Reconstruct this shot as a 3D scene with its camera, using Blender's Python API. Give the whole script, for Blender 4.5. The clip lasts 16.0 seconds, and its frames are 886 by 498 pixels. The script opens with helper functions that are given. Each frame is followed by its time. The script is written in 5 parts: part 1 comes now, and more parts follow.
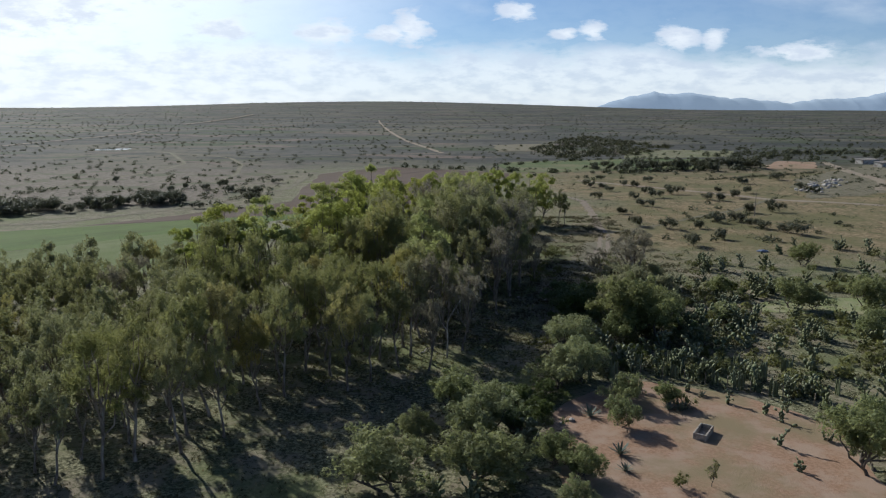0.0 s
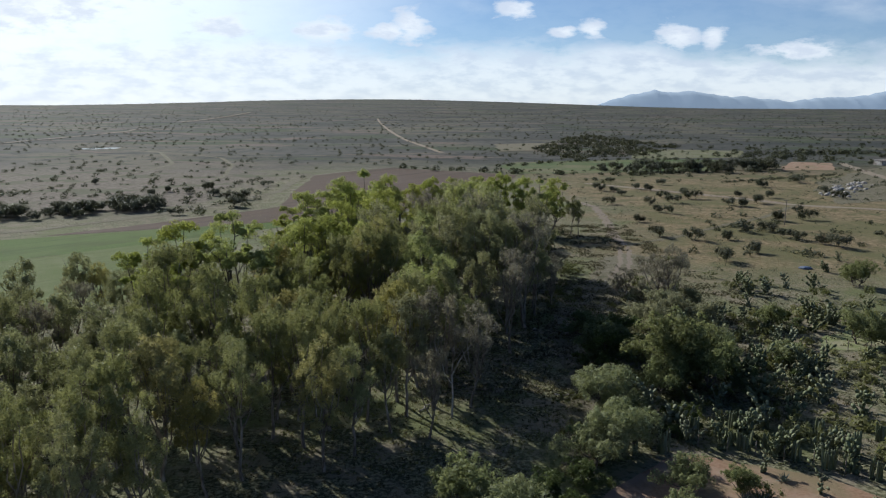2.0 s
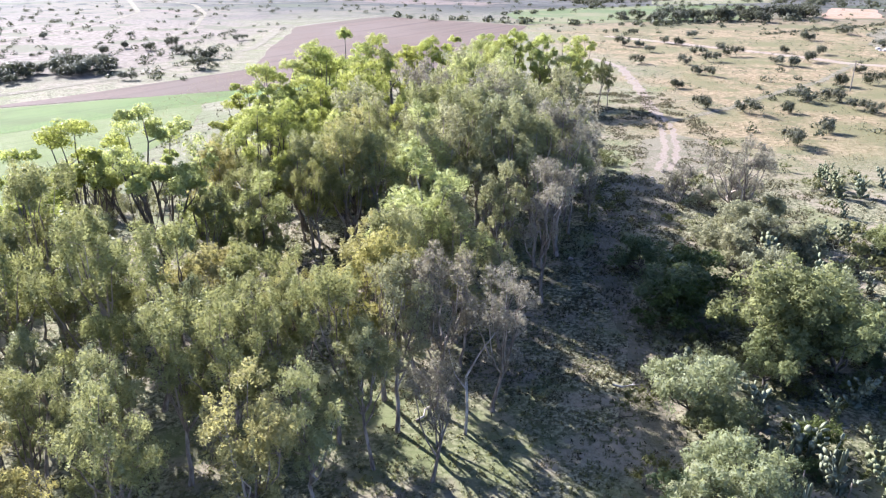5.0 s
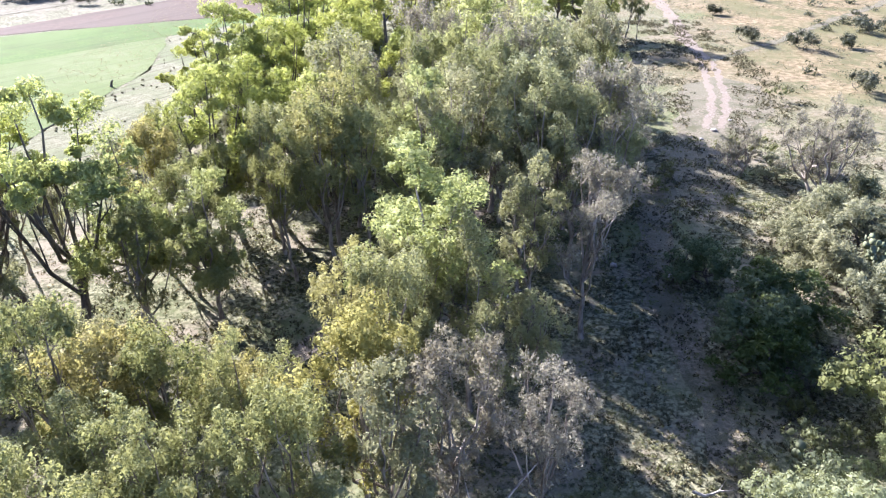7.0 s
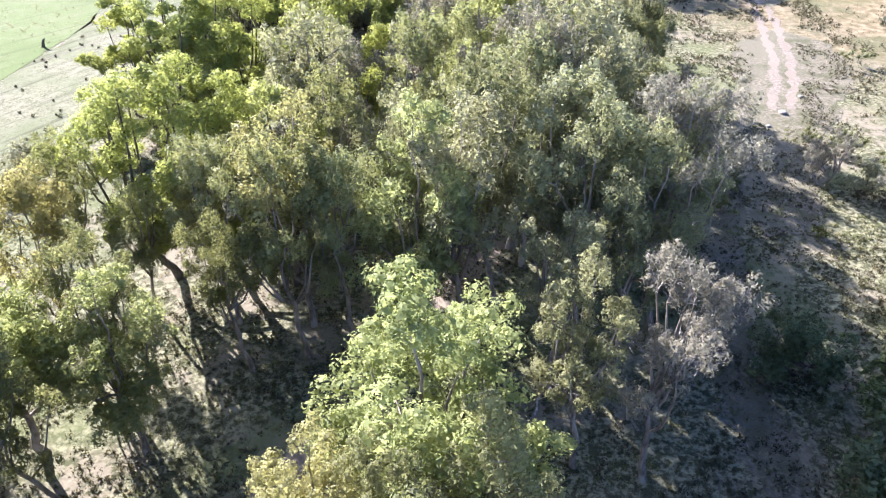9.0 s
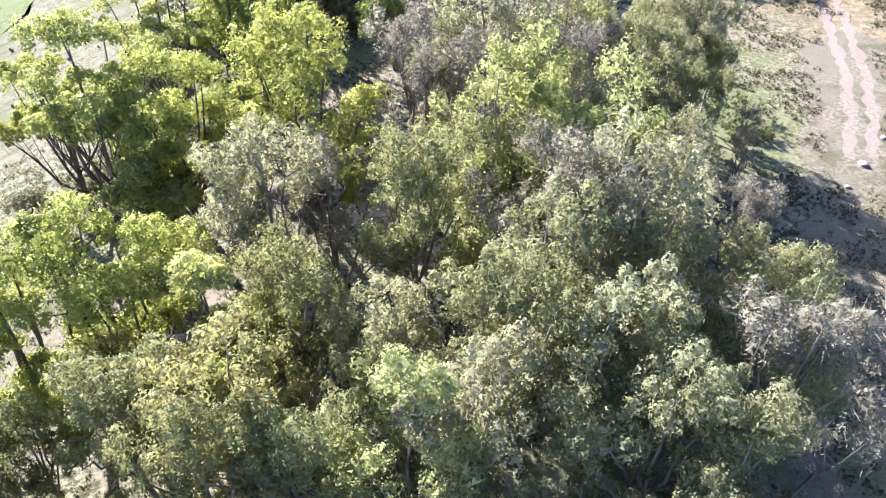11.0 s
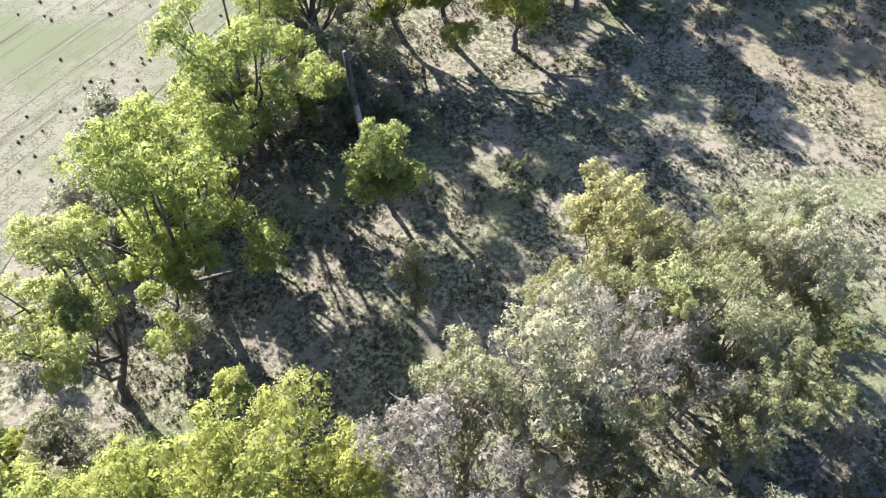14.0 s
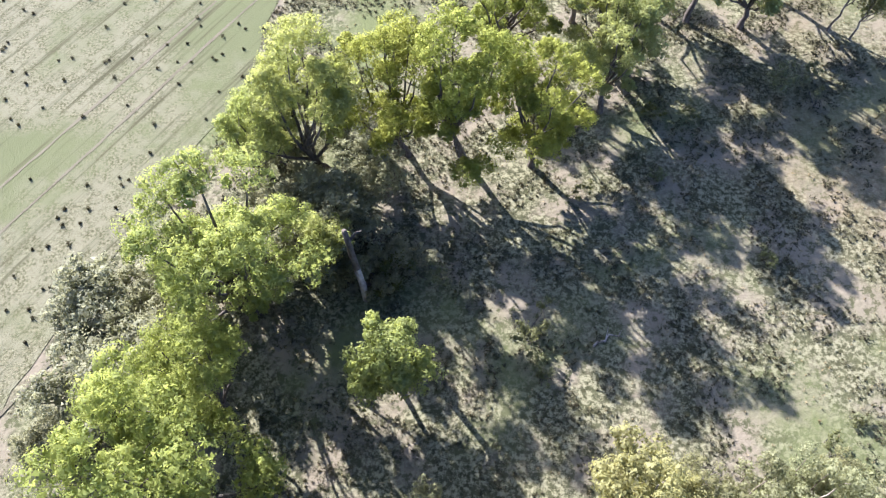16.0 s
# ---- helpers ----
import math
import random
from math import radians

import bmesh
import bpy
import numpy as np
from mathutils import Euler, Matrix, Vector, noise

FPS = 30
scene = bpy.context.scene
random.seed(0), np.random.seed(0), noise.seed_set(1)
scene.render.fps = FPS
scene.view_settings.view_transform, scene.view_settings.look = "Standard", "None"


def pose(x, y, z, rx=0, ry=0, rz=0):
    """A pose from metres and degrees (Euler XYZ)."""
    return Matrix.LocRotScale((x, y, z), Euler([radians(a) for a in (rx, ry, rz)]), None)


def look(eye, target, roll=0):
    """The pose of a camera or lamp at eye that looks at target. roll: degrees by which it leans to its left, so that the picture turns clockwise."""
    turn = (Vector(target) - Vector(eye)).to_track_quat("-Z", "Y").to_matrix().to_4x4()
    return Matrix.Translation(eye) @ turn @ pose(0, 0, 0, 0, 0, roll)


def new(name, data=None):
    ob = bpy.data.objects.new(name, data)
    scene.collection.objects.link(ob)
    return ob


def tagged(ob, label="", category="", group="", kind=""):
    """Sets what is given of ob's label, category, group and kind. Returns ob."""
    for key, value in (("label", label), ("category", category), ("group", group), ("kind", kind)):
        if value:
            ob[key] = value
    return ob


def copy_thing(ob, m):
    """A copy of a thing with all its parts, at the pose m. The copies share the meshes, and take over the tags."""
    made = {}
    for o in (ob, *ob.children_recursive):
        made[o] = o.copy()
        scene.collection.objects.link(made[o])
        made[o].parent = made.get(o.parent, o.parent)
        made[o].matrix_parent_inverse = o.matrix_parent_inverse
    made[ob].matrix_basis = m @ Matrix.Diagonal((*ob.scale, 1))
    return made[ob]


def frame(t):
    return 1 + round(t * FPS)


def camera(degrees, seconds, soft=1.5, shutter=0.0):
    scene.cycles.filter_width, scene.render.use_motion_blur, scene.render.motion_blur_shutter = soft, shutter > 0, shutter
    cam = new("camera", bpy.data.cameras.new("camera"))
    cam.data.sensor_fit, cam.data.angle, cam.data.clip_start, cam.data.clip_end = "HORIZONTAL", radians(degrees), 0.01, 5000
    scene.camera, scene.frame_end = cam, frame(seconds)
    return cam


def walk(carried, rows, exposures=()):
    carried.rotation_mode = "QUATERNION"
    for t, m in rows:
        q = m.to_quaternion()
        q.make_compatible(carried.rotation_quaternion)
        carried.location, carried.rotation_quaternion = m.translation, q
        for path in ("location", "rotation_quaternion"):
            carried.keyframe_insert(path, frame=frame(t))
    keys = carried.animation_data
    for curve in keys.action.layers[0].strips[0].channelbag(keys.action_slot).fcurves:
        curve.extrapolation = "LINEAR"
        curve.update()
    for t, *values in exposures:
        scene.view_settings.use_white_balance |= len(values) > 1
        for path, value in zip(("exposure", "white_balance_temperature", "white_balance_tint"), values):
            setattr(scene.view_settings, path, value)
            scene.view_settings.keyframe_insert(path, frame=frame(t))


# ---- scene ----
cam = camera(61.53, 16.0, soft=1.2)
PATH = [
    (0, (0.20, -0.02, 31.06), (0.174, 9.807, 29.202), 0.20),
    (0.5, (0.12, 4.66, 31.02), (0.093, 14.488, 29.153), 0.23),
    (1, (-0.01, 9.57, 31.00), (-0.028, 19.389, 29.130), 0.24),
    (1.5, (-0.25, 14.56, 31.04), (-0.268, 24.381, 29.164), 0.25),
    (2, (-0.36, 19.23, 31.04), (-0.374, 29.054, 29.157), 0.28),
    (2.5, (-0.51, 24.17, 31.04), (-0.526, 33.905, 28.766), 0.21),
    (3, (-0.64, 28.96, 31.10), (-0.650, 38.573, 28.334), 0.16),
    (3.5, (-0.78, 33.72, 31.16), (-0.786, 43.246, 28.121), 0.15),
    (3.7, (-0.83, 35.62, 31.18), (-0.831, 45.112, 28.028), 0.15),
    (5.8, (-1.33, 56.07, 30.77), (-1.311, 65.145, 26.563), 0.19),
    (6, (-1.39, 58.07, 30.77), (-1.373, 67.095, 26.448), 0.19),
    (6.5, (-1.53, 62.84, 30.79), (-1.514, 71.732, 26.213), 0.19),
    (7, (-1.69, 67.33, 30.81), (-1.669, 76.093, 25.998), 0.15),
    (7.5, (-1.86, 72.28, 30.92), (-1.837, 80.889, 25.839), 0.08),
    (8, (-2.04, 76.83, 31.01), (-2.015, 85.311, 25.700), 0.07),
    (8.2, (-2.08, 78.81, 31.13), (-2.055, 87.218, 25.723), 0.07),
    (10.3, (-1.87, 98.51, 33.29), (-1.876, 106.163, 26.853), -0.01),
    (10.5, (-1.89, 100.37, 33.69), (-1.901, 107.960, 27.181), 0.02),
    (11, (-2.04, 105.01, 35.03), (-2.047, 112.380, 28.272), 0.13),
    (11.5, (-2.22, 109.72, 36.48), (-2.214, 116.855, 29.472), 0.24),
    (12, (-2.46, 114.40, 37.91), (-2.439, 121.304, 30.675), 0.26),
    (12.5, (-2.66, 119.16, 39.21), (-2.635, 125.830, 31.753), 0.24),
    (13, (-2.83, 123.86, 40.60), (-2.807, 130.284, 32.934), 0.17),
    (13.5, (-2.97, 129.02, 42.35), (-2.954, 135.127, 34.432), 0.13),
    (14, (-3.11, 133.94, 44.03), (-3.092, 139.716, 35.863), 0.09),
    (14.5, (-3.23, 138.75, 45.52), (-3.221, 144.207, 37.141), 0.08),
    (15, (-3.34, 143.39, 46.94), (-3.342, 148.550, 38.376), 0.13),
    (15.5, (-3.56, 147.72, 48.32), (-3.550, 152.587, 39.587), 0.17),
    (16, (-3.79, 152.10, 49.61), (-3.778, 156.906, 40.836), 0.25),
]
walk(cam, [(t, look(eye, target, roll)) for t, eye, target, roll in PATH],
     [(0, -0.62, 6050, 7), (2, -0.62, 6050, 7), (2.5, -0.65, 6050, 7), (3, -0.2, 5950, 7), (3.5, 0.6, 5850, 12), (6, 1.57, 5720, 21), (8, 1.72, 5720, 21), (10.5, 1.74, 5720, 22), (13, 1.6, 5740, 21), (16, 1.38, 5760, 20)])

# ---- world, sun ----
SUN_AZ, SUN_EL = radians(-39), radians(28)
TO_SUN = Vector((math.sin(SUN_AZ) * math.cos(SUN_EL), math.cos(SUN_AZ) * math.cos(SUN_EL), math.sin(SUN_EL)))
world = bpy.data.worlds.new("world")
scene.world = world
world.use_nodes = True
wn, wl = world.node_tree.nodes, world.node_tree.links


def wmath(op, a, b=None, c=None):
    n = wn.new("ShaderNodeMath")
    n.operation = op
    for i, v in enumerate((a, b, c)):
        if v is None:
            continue
        if isinstance(v, (int, float)):
            n.inputs[i].default_value = v
        else:
            wl.new(v, n.inputs[i])
    return n.outputs[0]


def wsmooth(v, lo, hi):
    n = wn.new("ShaderNodeMapRange")
    n.interpolation_type = "SMOOTHSTEP"
    n.inputs[1].default_value, n.inputs[2].default_value = lo, hi
    wl.new(v, n.inputs[0])
    return n.outputs[0]


sky = wn.new("ShaderNodeTexSky")
sky.sky_type, sky.sun_disc = "NISHITA", False
sky.sun_elevation, sky.sun_rotation = SUN_EL, SUN_AZ
sky.altitude, sky.air_density, sky.dust_density, sky.ozone_density = 1900, 1.0, 1.0, 1.5
coord = wn.new("ShaderNodeTexCoord").outputs["Generated"]
split = wn.new("ShaderNodeSeparateXYZ")
wl.new(coord, split.inputs[0])
flat = wmath("ADD", wmath("ABSOLUTE", split.outputs[1]), 0.15)
az = wmath("DIVIDE", split.outputs[0], flat)
el = wmath("DIVIDE", split.outputs[2], flat)
plane = wn.new("ShaderNodeCombineXYZ")
wl.new(az, plane.inputs[0])
wl.new(wmath("MULTIPLY", el, 2.6), plane.inputs[1])
puffs = wn.new("ShaderNodeTexNoise")
puffs.inputs["Scale"].default_value, puffs.inputs["Detail"].default_value, puffs.inputs["Roughness"].default_value = 26, 6, 0.62
wl.new(plane.outputs[0], puffs.inputs["Vector"])
veil = wn.new("ShaderNodeTexNoise")
veil.inputs["Scale"].default_value, veil.inputs["Detail"].default_value = 5, 4
wl.new(plane.outputs[0], veil.inputs["Vector"])
rough_edge = wmath("MULTIPLY", wmath("SUBTRACT", puffs.outputs[0], 0.5), 0.9)
# cumulus heads: azimuth and elevation tangents, half widths
CUMULUS = [(-0.135, 0.083, 0.040, 0.016), (-0.038, 0.088, 0.022, 0.020), (-0.062, 0.083, 0.030, 0.010), (0.082, 0.107, 0.024, 0.011),
           (0.135, 0.083, 0.018, 0.007), (0.165, 0.085, 0.020, 0.010), (0.262, 0.078, 0.026, 0.017), (0.300, 0.078, 0.014, 0.014),
           (-0.25, 0.088, 0.035, 0.016), (0.40, 0.062, 0.055, 0.012), (-0.30, 0.125, 0.10, 0.014), (-0.48, 0.11, 0.12, 0.030)]
total = None
for ca, ce, wa, we in CUMULUS:
    dx = wmath("DIVIDE", wmath("SUBTRACT", az, ca), wa)
    dy = wmath("DIVIDE", wmath("SUBTRACT", el, ce), we)
    d = wmath("SQRT", wmath("ADD", wmath("MULTIPLY", dx, dx), wmath("MULTIPLY", dy, dy)))
    m = wsmooth(wmath("ADD", d, wmath("MULTIPLY", rough_edge, 3.4)), 1.3, 0.35)
    m = wmath("MULTIPLY", m, 0.85)
    total = m if total is None else wmath("MAXIMUM", total, m)
# low bank of cloud along the horizon
bank = wsmooth(wmath("SUBTRACT", wmath("ADD", el, wmath("MULTIPLY", rough_edge, 0.05)), wmath("MULTIPLY", wmath("SUBTRACT", veil.outputs[0], 0.5), 0.10)), 0.085, 0.045)
bank = wmath("MULTIPLY", bank, 0.75)
thin = wmath("MULTIPLY", wmath("MULTIPLY", wsmooth(veil.outputs[0], 0.42, 0.8), 0.4), wsmooth(el, 0.45, 0.15))
mist = wmath("MULTIPLY", wsmooth(el, 0.32, 0.02), 0.16)
cover = wmath("MAXIMUM", wmath("MAXIMUM", total, bank), wmath("MAXIMUM", thin, mist))
cover = wmath("MULTIPLY", cover, wsmooth(split.outputs[2], -0.01, 0.005))
blend = wn.new("ShaderNodeMix")
blend.data_type = "RGBA"
wl.new(cover, blend.inputs[0])
tint = wn.new("ShaderNodeMix")
tint.data_type, tint.blend_type = "RGBA", "MULTIPLY"
tint.inputs[0].default_value, tint.inputs[7].default_value = 1.0, (1.5, 1.85, 2.3, 1)
wl.new(sky.outputs[0], tint.inputs[6])
# haze round the sun
aim = wn.new("ShaderNodeVectorMath")
aim.operation = "DOT_PRODUCT"
wl.new(coord, aim.inputs[0])
aim.inputs[1].default_value = TO_SUN
haze = wn.new("ShaderNodeMix")
haze.data_type = "RGBA"
wl.new(wmath("MULTIPLY", wsmooth(aim.outputs["Value"], 0.70, 0.94), 0.9), haze.inputs[0])
wl.new(tint.outputs[2], haze.inputs[6])
haze.inputs[7].default_value = (31, 32, 32.5, 1)
wl.new(haze.outputs[2], blend.inputs[6])
grey = wn.new("ShaderNodeMix")
grey.data_type = "RGBA"
wl.new(wsmooth(puffs.outputs[0], 0.35, 0.6), grey.inputs[0])
grey.inputs[6].default_value, grey.inputs[7].default_value = (20.6, 21.5, 23.8, 1), (26.4, 26.6, 27.2, 1)
wl.new(grey.outputs[2], blend.inputs[7])
# the clear zenith is deeper than the hazy sky low down
deep = wn.new("ShaderNodeMix")
deep.data_type, deep.blend_type = "RGBA", "MULTIPLY"
wl.new(wsmooth(el, 0.2, 0.9), deep.inputs[0])
wl.new(blend.outputs[2], deep.inputs[6])
deep.inputs[7].default_value = (0.5, 0.54, 0.62, 1)
wl.new(deep.outputs[2], wn["Background"].inputs[0])
wn["Background"].inputs[1].default_value = 0.056

sun = new("sun", bpy.data.lights.new("sun", "SUN"))
sun.data.energy, sun.data.angle, sun.data.color = 7.1, radians(0.5), (1.0, 0.95, 0.87)
sun.matrix_world = look((0, 0, 60), Vector((0, 0, 60)) - TO_SUN)


# ---- materials ----
def base(name):
    m = bpy.data.materials.new(name)
    m.use_nodes = True
    return m, m.node_tree.nodes, m.node_tree.links, m.node_tree.nodes["Principled BSDF"]


def blend_nodes(nt, fac, a, b):
    n = nt.nodes.new("ShaderNodeMix")
    n.data_type = "RGBA"
    for i, v in ((0, fac), (6, a), (7, b)):
        if isinstance(v, tuple):
            n.inputs[i].default_value = (*v, 1)
        elif isinstance(v, (int, float)):
            n.inputs[i].default_value = v
        else:
            nt.links.new(v, n.inputs[i])
    return n.outputs[2]


def grain(nt, where, scale, detail=5, lo=0.35, hi=0.65, rough=0.6):
    n = nt.nodes.new("ShaderNodeTexNoise")
    n.inputs["Scale"].default_value, n.inputs["Detail"].default_value, n.inputs["Roughness"].default_value = scale, detail, rough
    nt.links.new(where, n.inputs["Vector"])
    r = nt.nodes.new("ShaderNodeMapRange")
    r.interpolation_type = "SMOOTHSTEP"
    r.inputs[1].default_value, r.inputs[2].default_value = lo, hi
    nt.links.new(n.outputs[0], r.inputs[0])
    return r.outputs[0]


def stretch(nt, where, size, turn=0.0):
    n = nt.nodes.new("ShaderNodeMapping")
    n.vector_type = "TEXTURE"
    n.inputs["Scale"].default_value, n.inputs["Rotation"].default_value = tuple(1 / v for v in size), (0, 0, radians(turn))
    nt.links.new(where, n.inputs[0])
    return n.outputs[0]


def relief(nt, shader, height, strength, distance):
    b = nt.nodes.new("ShaderNodeBump")
    b.inputs["Strength"].default_value, b.inputs["Distance"].default_value = strength, distance
    nt.links.new(height, b.inputs["Height"])
    nt.links.new(b.outputs[0], shader.inputs["Normal"])


def soil(name, tones, fine=2.5, patch=0.12, big=0.02, streak=None, bump=0.025, rough=0.95):
    """Earth or grass: four tones mixed at three sizes, with fine relief. streak: (scale across, scale along, turn)."""
    m, n, l, p = base(name)
    nt = m.node_tree
    where = n.new("ShaderNodeNewGeometry").outputs["Position"]
    a, b, c, d = tones
    g = grain(nt, where, fine, 6)
    col = blend_nodes(nt, g, a, b)
    col = blend_nodes(nt, grain(nt, where, patch, 6, 0.42, 0.62), col, c)
    col = blend_nodes(nt, grain(nt, where, big, 5, 0.45, 0.62), col, d)
    if streak:
        s = stretch(nt, where, (streak[0], streak[1], 1), streak[2])
        col = blend_nodes(nt, grain(nt, s, 1.0, 6, 0.5, 0.72), col, tuple(v * 0.85 for v in a))
    l.new(col, p.inputs["Base Color"])
    p.inputs["Roughness"].default_value = rough
    p.inputs["Specular IOR Level"].default_value = 0.15
    relief(nt, p, grain(nt, where, fine * 2.2, 6, 0.2, 0.8), 0.9, bump)
    return m


def leaf(name, dark, light, through_tone, share=0.42, rough=0.5, vary=0.35):
    """Foliage: each leaf its own tone between dark and light, each plant a little apart, light passing through."""
    m, n, l, p = base(name)
    nt = m.node_tree
    geo, info = n.new("ShaderNodeNewGeometry"), n.new("ShaderNodeObjectInfo")
    each = n.new("ShaderNodeMapRange")
    each.inputs[3].default_value, each.inputs[4].default_value = 0.38, 0.64
    l.new(geo.outputs["Random Per Island"], each.inputs[0])
    col = blend_nodes(nt, each.outputs[0], dark, light)
    hsv = n.new("ShaderNodeHueSaturation")
    for src, slot, lo, hi in ((info.outputs["Random"], "Value", 1 - vary, 1 + vary), (info.outputs["Random"], "Saturation", 1.15, 0.8)):
        r = n.new("ShaderNodeMapRange")
        r.inputs[3].default_value, r.inputs[4].default_value = lo, hi
        l.new(src, r.inputs[0])
        l.new(r.outputs[0], hsv.inputs[slot])
    odd = n.new("ShaderNodeMath")
    odd.operation = "FRACT"
    times = n.new("ShaderNodeMath")
    times.operation = "MULTIPLY"
    times.inputs[1].default_value = 7.31
    l.new(info.outputs["Random"], times.inputs[0])
    l.new(times.outputs[0], odd.inputs[0])
    r = n.new("ShaderNodeMapRange")
    r.inputs[3].default_value, r.inputs[4].default_value = 0.485, 0.512
    l.new(odd.outputs[0], r.inputs[0])
    l.new(r.outputs[0], hsv.inputs["Hue"])
    speck = grain(nt, n.new("ShaderNodeTexCoord").outputs["Object"], 1.3, 4, 0.3, 0.7, 0.7)
    col = blend_nodes(nt, speck, blend_nodes(nt, 0.35, col, dark), blend_nodes(nt, 0.25, col, light))
    l.new(col, hsv.inputs["Color"])
    l.new(hsv.outputs[0], p.inputs["Base Color"])
    p.inputs["Roughness"].default_value = rough
    p.inputs["Specular IOR Level"].default_value = 0.08
    t = n.new("ShaderNodeBsdfTranslucent")
    tone = blend_nodes(nt, 0.55, hsv.outputs[0], through_tone)
    l.new(tone, t.inputs[0])
    mix = n.new("ShaderNodeMixShader")
    mix.inputs[0].default_value = share
    l.new(p.outputs[0], mix.inputs[1])
    l.new(t.outputs[0], mix.inputs[2])
    l.new(mix.outputs[0], n["Material Output"].inputs[0])
    return m


def skin(name, a, b, scale=6.0, long=(1, 1, 0.25), rough=0.85, bump=0.02, c=None):
    """Bark, wood, stone or concrete, in the thing's own measure."""
    m, n, l, p = base(name)
    nt = m.node_tree
    where = stretch(nt, n.new("ShaderNodeTexCoord").outputs["Object"], long)
    g = grain(nt, where, scale, 6, 0.3, 0.7)
    col = blend_nodes(nt, g, a, b)
    if c:
        col = blend_nodes(nt, grain(nt, where, scale * 0.22, 4, 0.45, 0.6), col, c)
    l.new(col, p.inputs["Base Color"])
    p.inputs["Roughness"].default_value = rough
    p.inputs["Specular IOR Level"].default_value = 0.2
    relief(nt, p, g, 0.8, bump)
    return m


def land(name):
    """The plain: straw and weeds near, dull scrub greyed for haze and bare pink earth far off."""
    m, n, l, p = base(name)
    nt = m.node_tree
    where = n.new("ShaderNodeNewGeometry").outputs["Position"]
    near = blend_nodes(nt, grain(nt, where, 2.6, 8, 0.42, 0.58, 0.7), (0.06, 0.06, 0.03), (0.295, 0.28, 0.172))
    near = blend_nodes(nt, grain(nt, where, 0.22, 6, 0.45, 0.62), near, (0.255, 0.218, 0.155))
    near = blend_nodes(nt, grain(nt, where, 1.1, 7, 0.5, 0.6, 0.75), near, (0.085, 0.086, 0.045))
    near = blend_nodes(nt, grain(nt, stretch(nt, where, (1, 1, 1), 40), 0.06, 6, 0.48, 0.70), near, (0.15, 0.168, 0.072))
    tan = blend_nodes(nt, grain(nt, where, 0.9, 7, 0.35, 0.65), (0.15, 0.115, 0.062), (0.33, 0.255, 0.155))
    tan = blend_nodes(nt, grain(nt, where, 0.16, 7, 0.46, 0.62, 0.7), tan, (0.135, 0.125, 0.062))
    tan = blend_nodes(nt, grain(nt, where, 0.035, 6, 0.45, 0.62), tan, (0.15, 0.14, 0.068))
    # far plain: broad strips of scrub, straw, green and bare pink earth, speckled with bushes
    # distance haze is put into the scrub's base tones, greyed and cooled
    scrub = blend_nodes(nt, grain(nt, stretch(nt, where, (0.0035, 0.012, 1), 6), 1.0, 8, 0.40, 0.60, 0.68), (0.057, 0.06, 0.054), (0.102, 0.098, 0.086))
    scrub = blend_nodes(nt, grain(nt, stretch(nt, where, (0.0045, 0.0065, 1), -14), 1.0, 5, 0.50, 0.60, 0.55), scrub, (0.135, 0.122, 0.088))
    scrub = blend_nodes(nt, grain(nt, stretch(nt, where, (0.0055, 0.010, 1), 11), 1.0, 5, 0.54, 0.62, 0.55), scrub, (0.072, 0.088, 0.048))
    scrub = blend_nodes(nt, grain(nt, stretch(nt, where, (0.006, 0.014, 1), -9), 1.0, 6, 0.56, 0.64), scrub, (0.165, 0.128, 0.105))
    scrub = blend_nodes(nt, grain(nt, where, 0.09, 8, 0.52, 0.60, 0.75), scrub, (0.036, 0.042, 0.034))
    sep = n.new("ShaderNodeSeparateXYZ")
    l.new(where, sep.inputs[0])

    def ramp(v, lo, hi):
        r = n.new("ShaderNodeMapRange")
        r.interpolation_type = "SMOOTHSTEP"
        r.inputs[1].default_value, r.inputs[2].default_value = lo, hi
        l.new(v, r.inputs[0])
        return r.outputs[0]

    wob = n.new("ShaderNodeMath")
    wob.operation = "MULTIPLY_ADD"
    l.new(grain(nt, where, 0.03, 4, 0.2, 0.8), wob.inputs[0])
    wob.inputs[1].default_value = 40
    l.new(sep.outputs[0], wob.inputs[2])
    east = n.new("ShaderNodeMath")
    east.operation = "MULTIPLY"
    l.new(ramp(wob.outputs[0], 45, 75), east.inputs[0])
    l.new(ramp(sep.outputs[1], 140, 175), east.inputs[1])
    col = blend_nodes(nt, east.outputs[0], near, tan)
    west = n.new("ShaderNodeMath")
    west.operation = "MULTIPLY"
    l.new(ramp(wob.outputs[0], -40, -70), west.inputs[0])
    l.new(ramp(sep.outputs[1], 212, 245), west.inputs[1])
    dusty = blend_nodes(nt, grain(nt, where, 0.5, 8, 0.38, 0.62, 0.7), (0.115, 0.098, 0.076), (0.225, 0.188, 0.148))
    dusty = blend_nodes(nt, grain(nt, where, 0.05, 6, 0.5, 0.62), dusty, (0.12, 0.118, 0.072))
    col = blend_nodes(nt, west.outputs[0], col, dusty)
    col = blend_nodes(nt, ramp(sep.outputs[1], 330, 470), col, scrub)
    l.new(col, p.inputs["Base Color"])
    p.inputs["Roughness"].default_value = 0.96
    p.inputs["Specular IOR Level"].default_value = 0.1
    relief(nt, p, grain(nt, where, 3.0, 7, 0.2, 0.8), 0.6, 0.05)
    return m


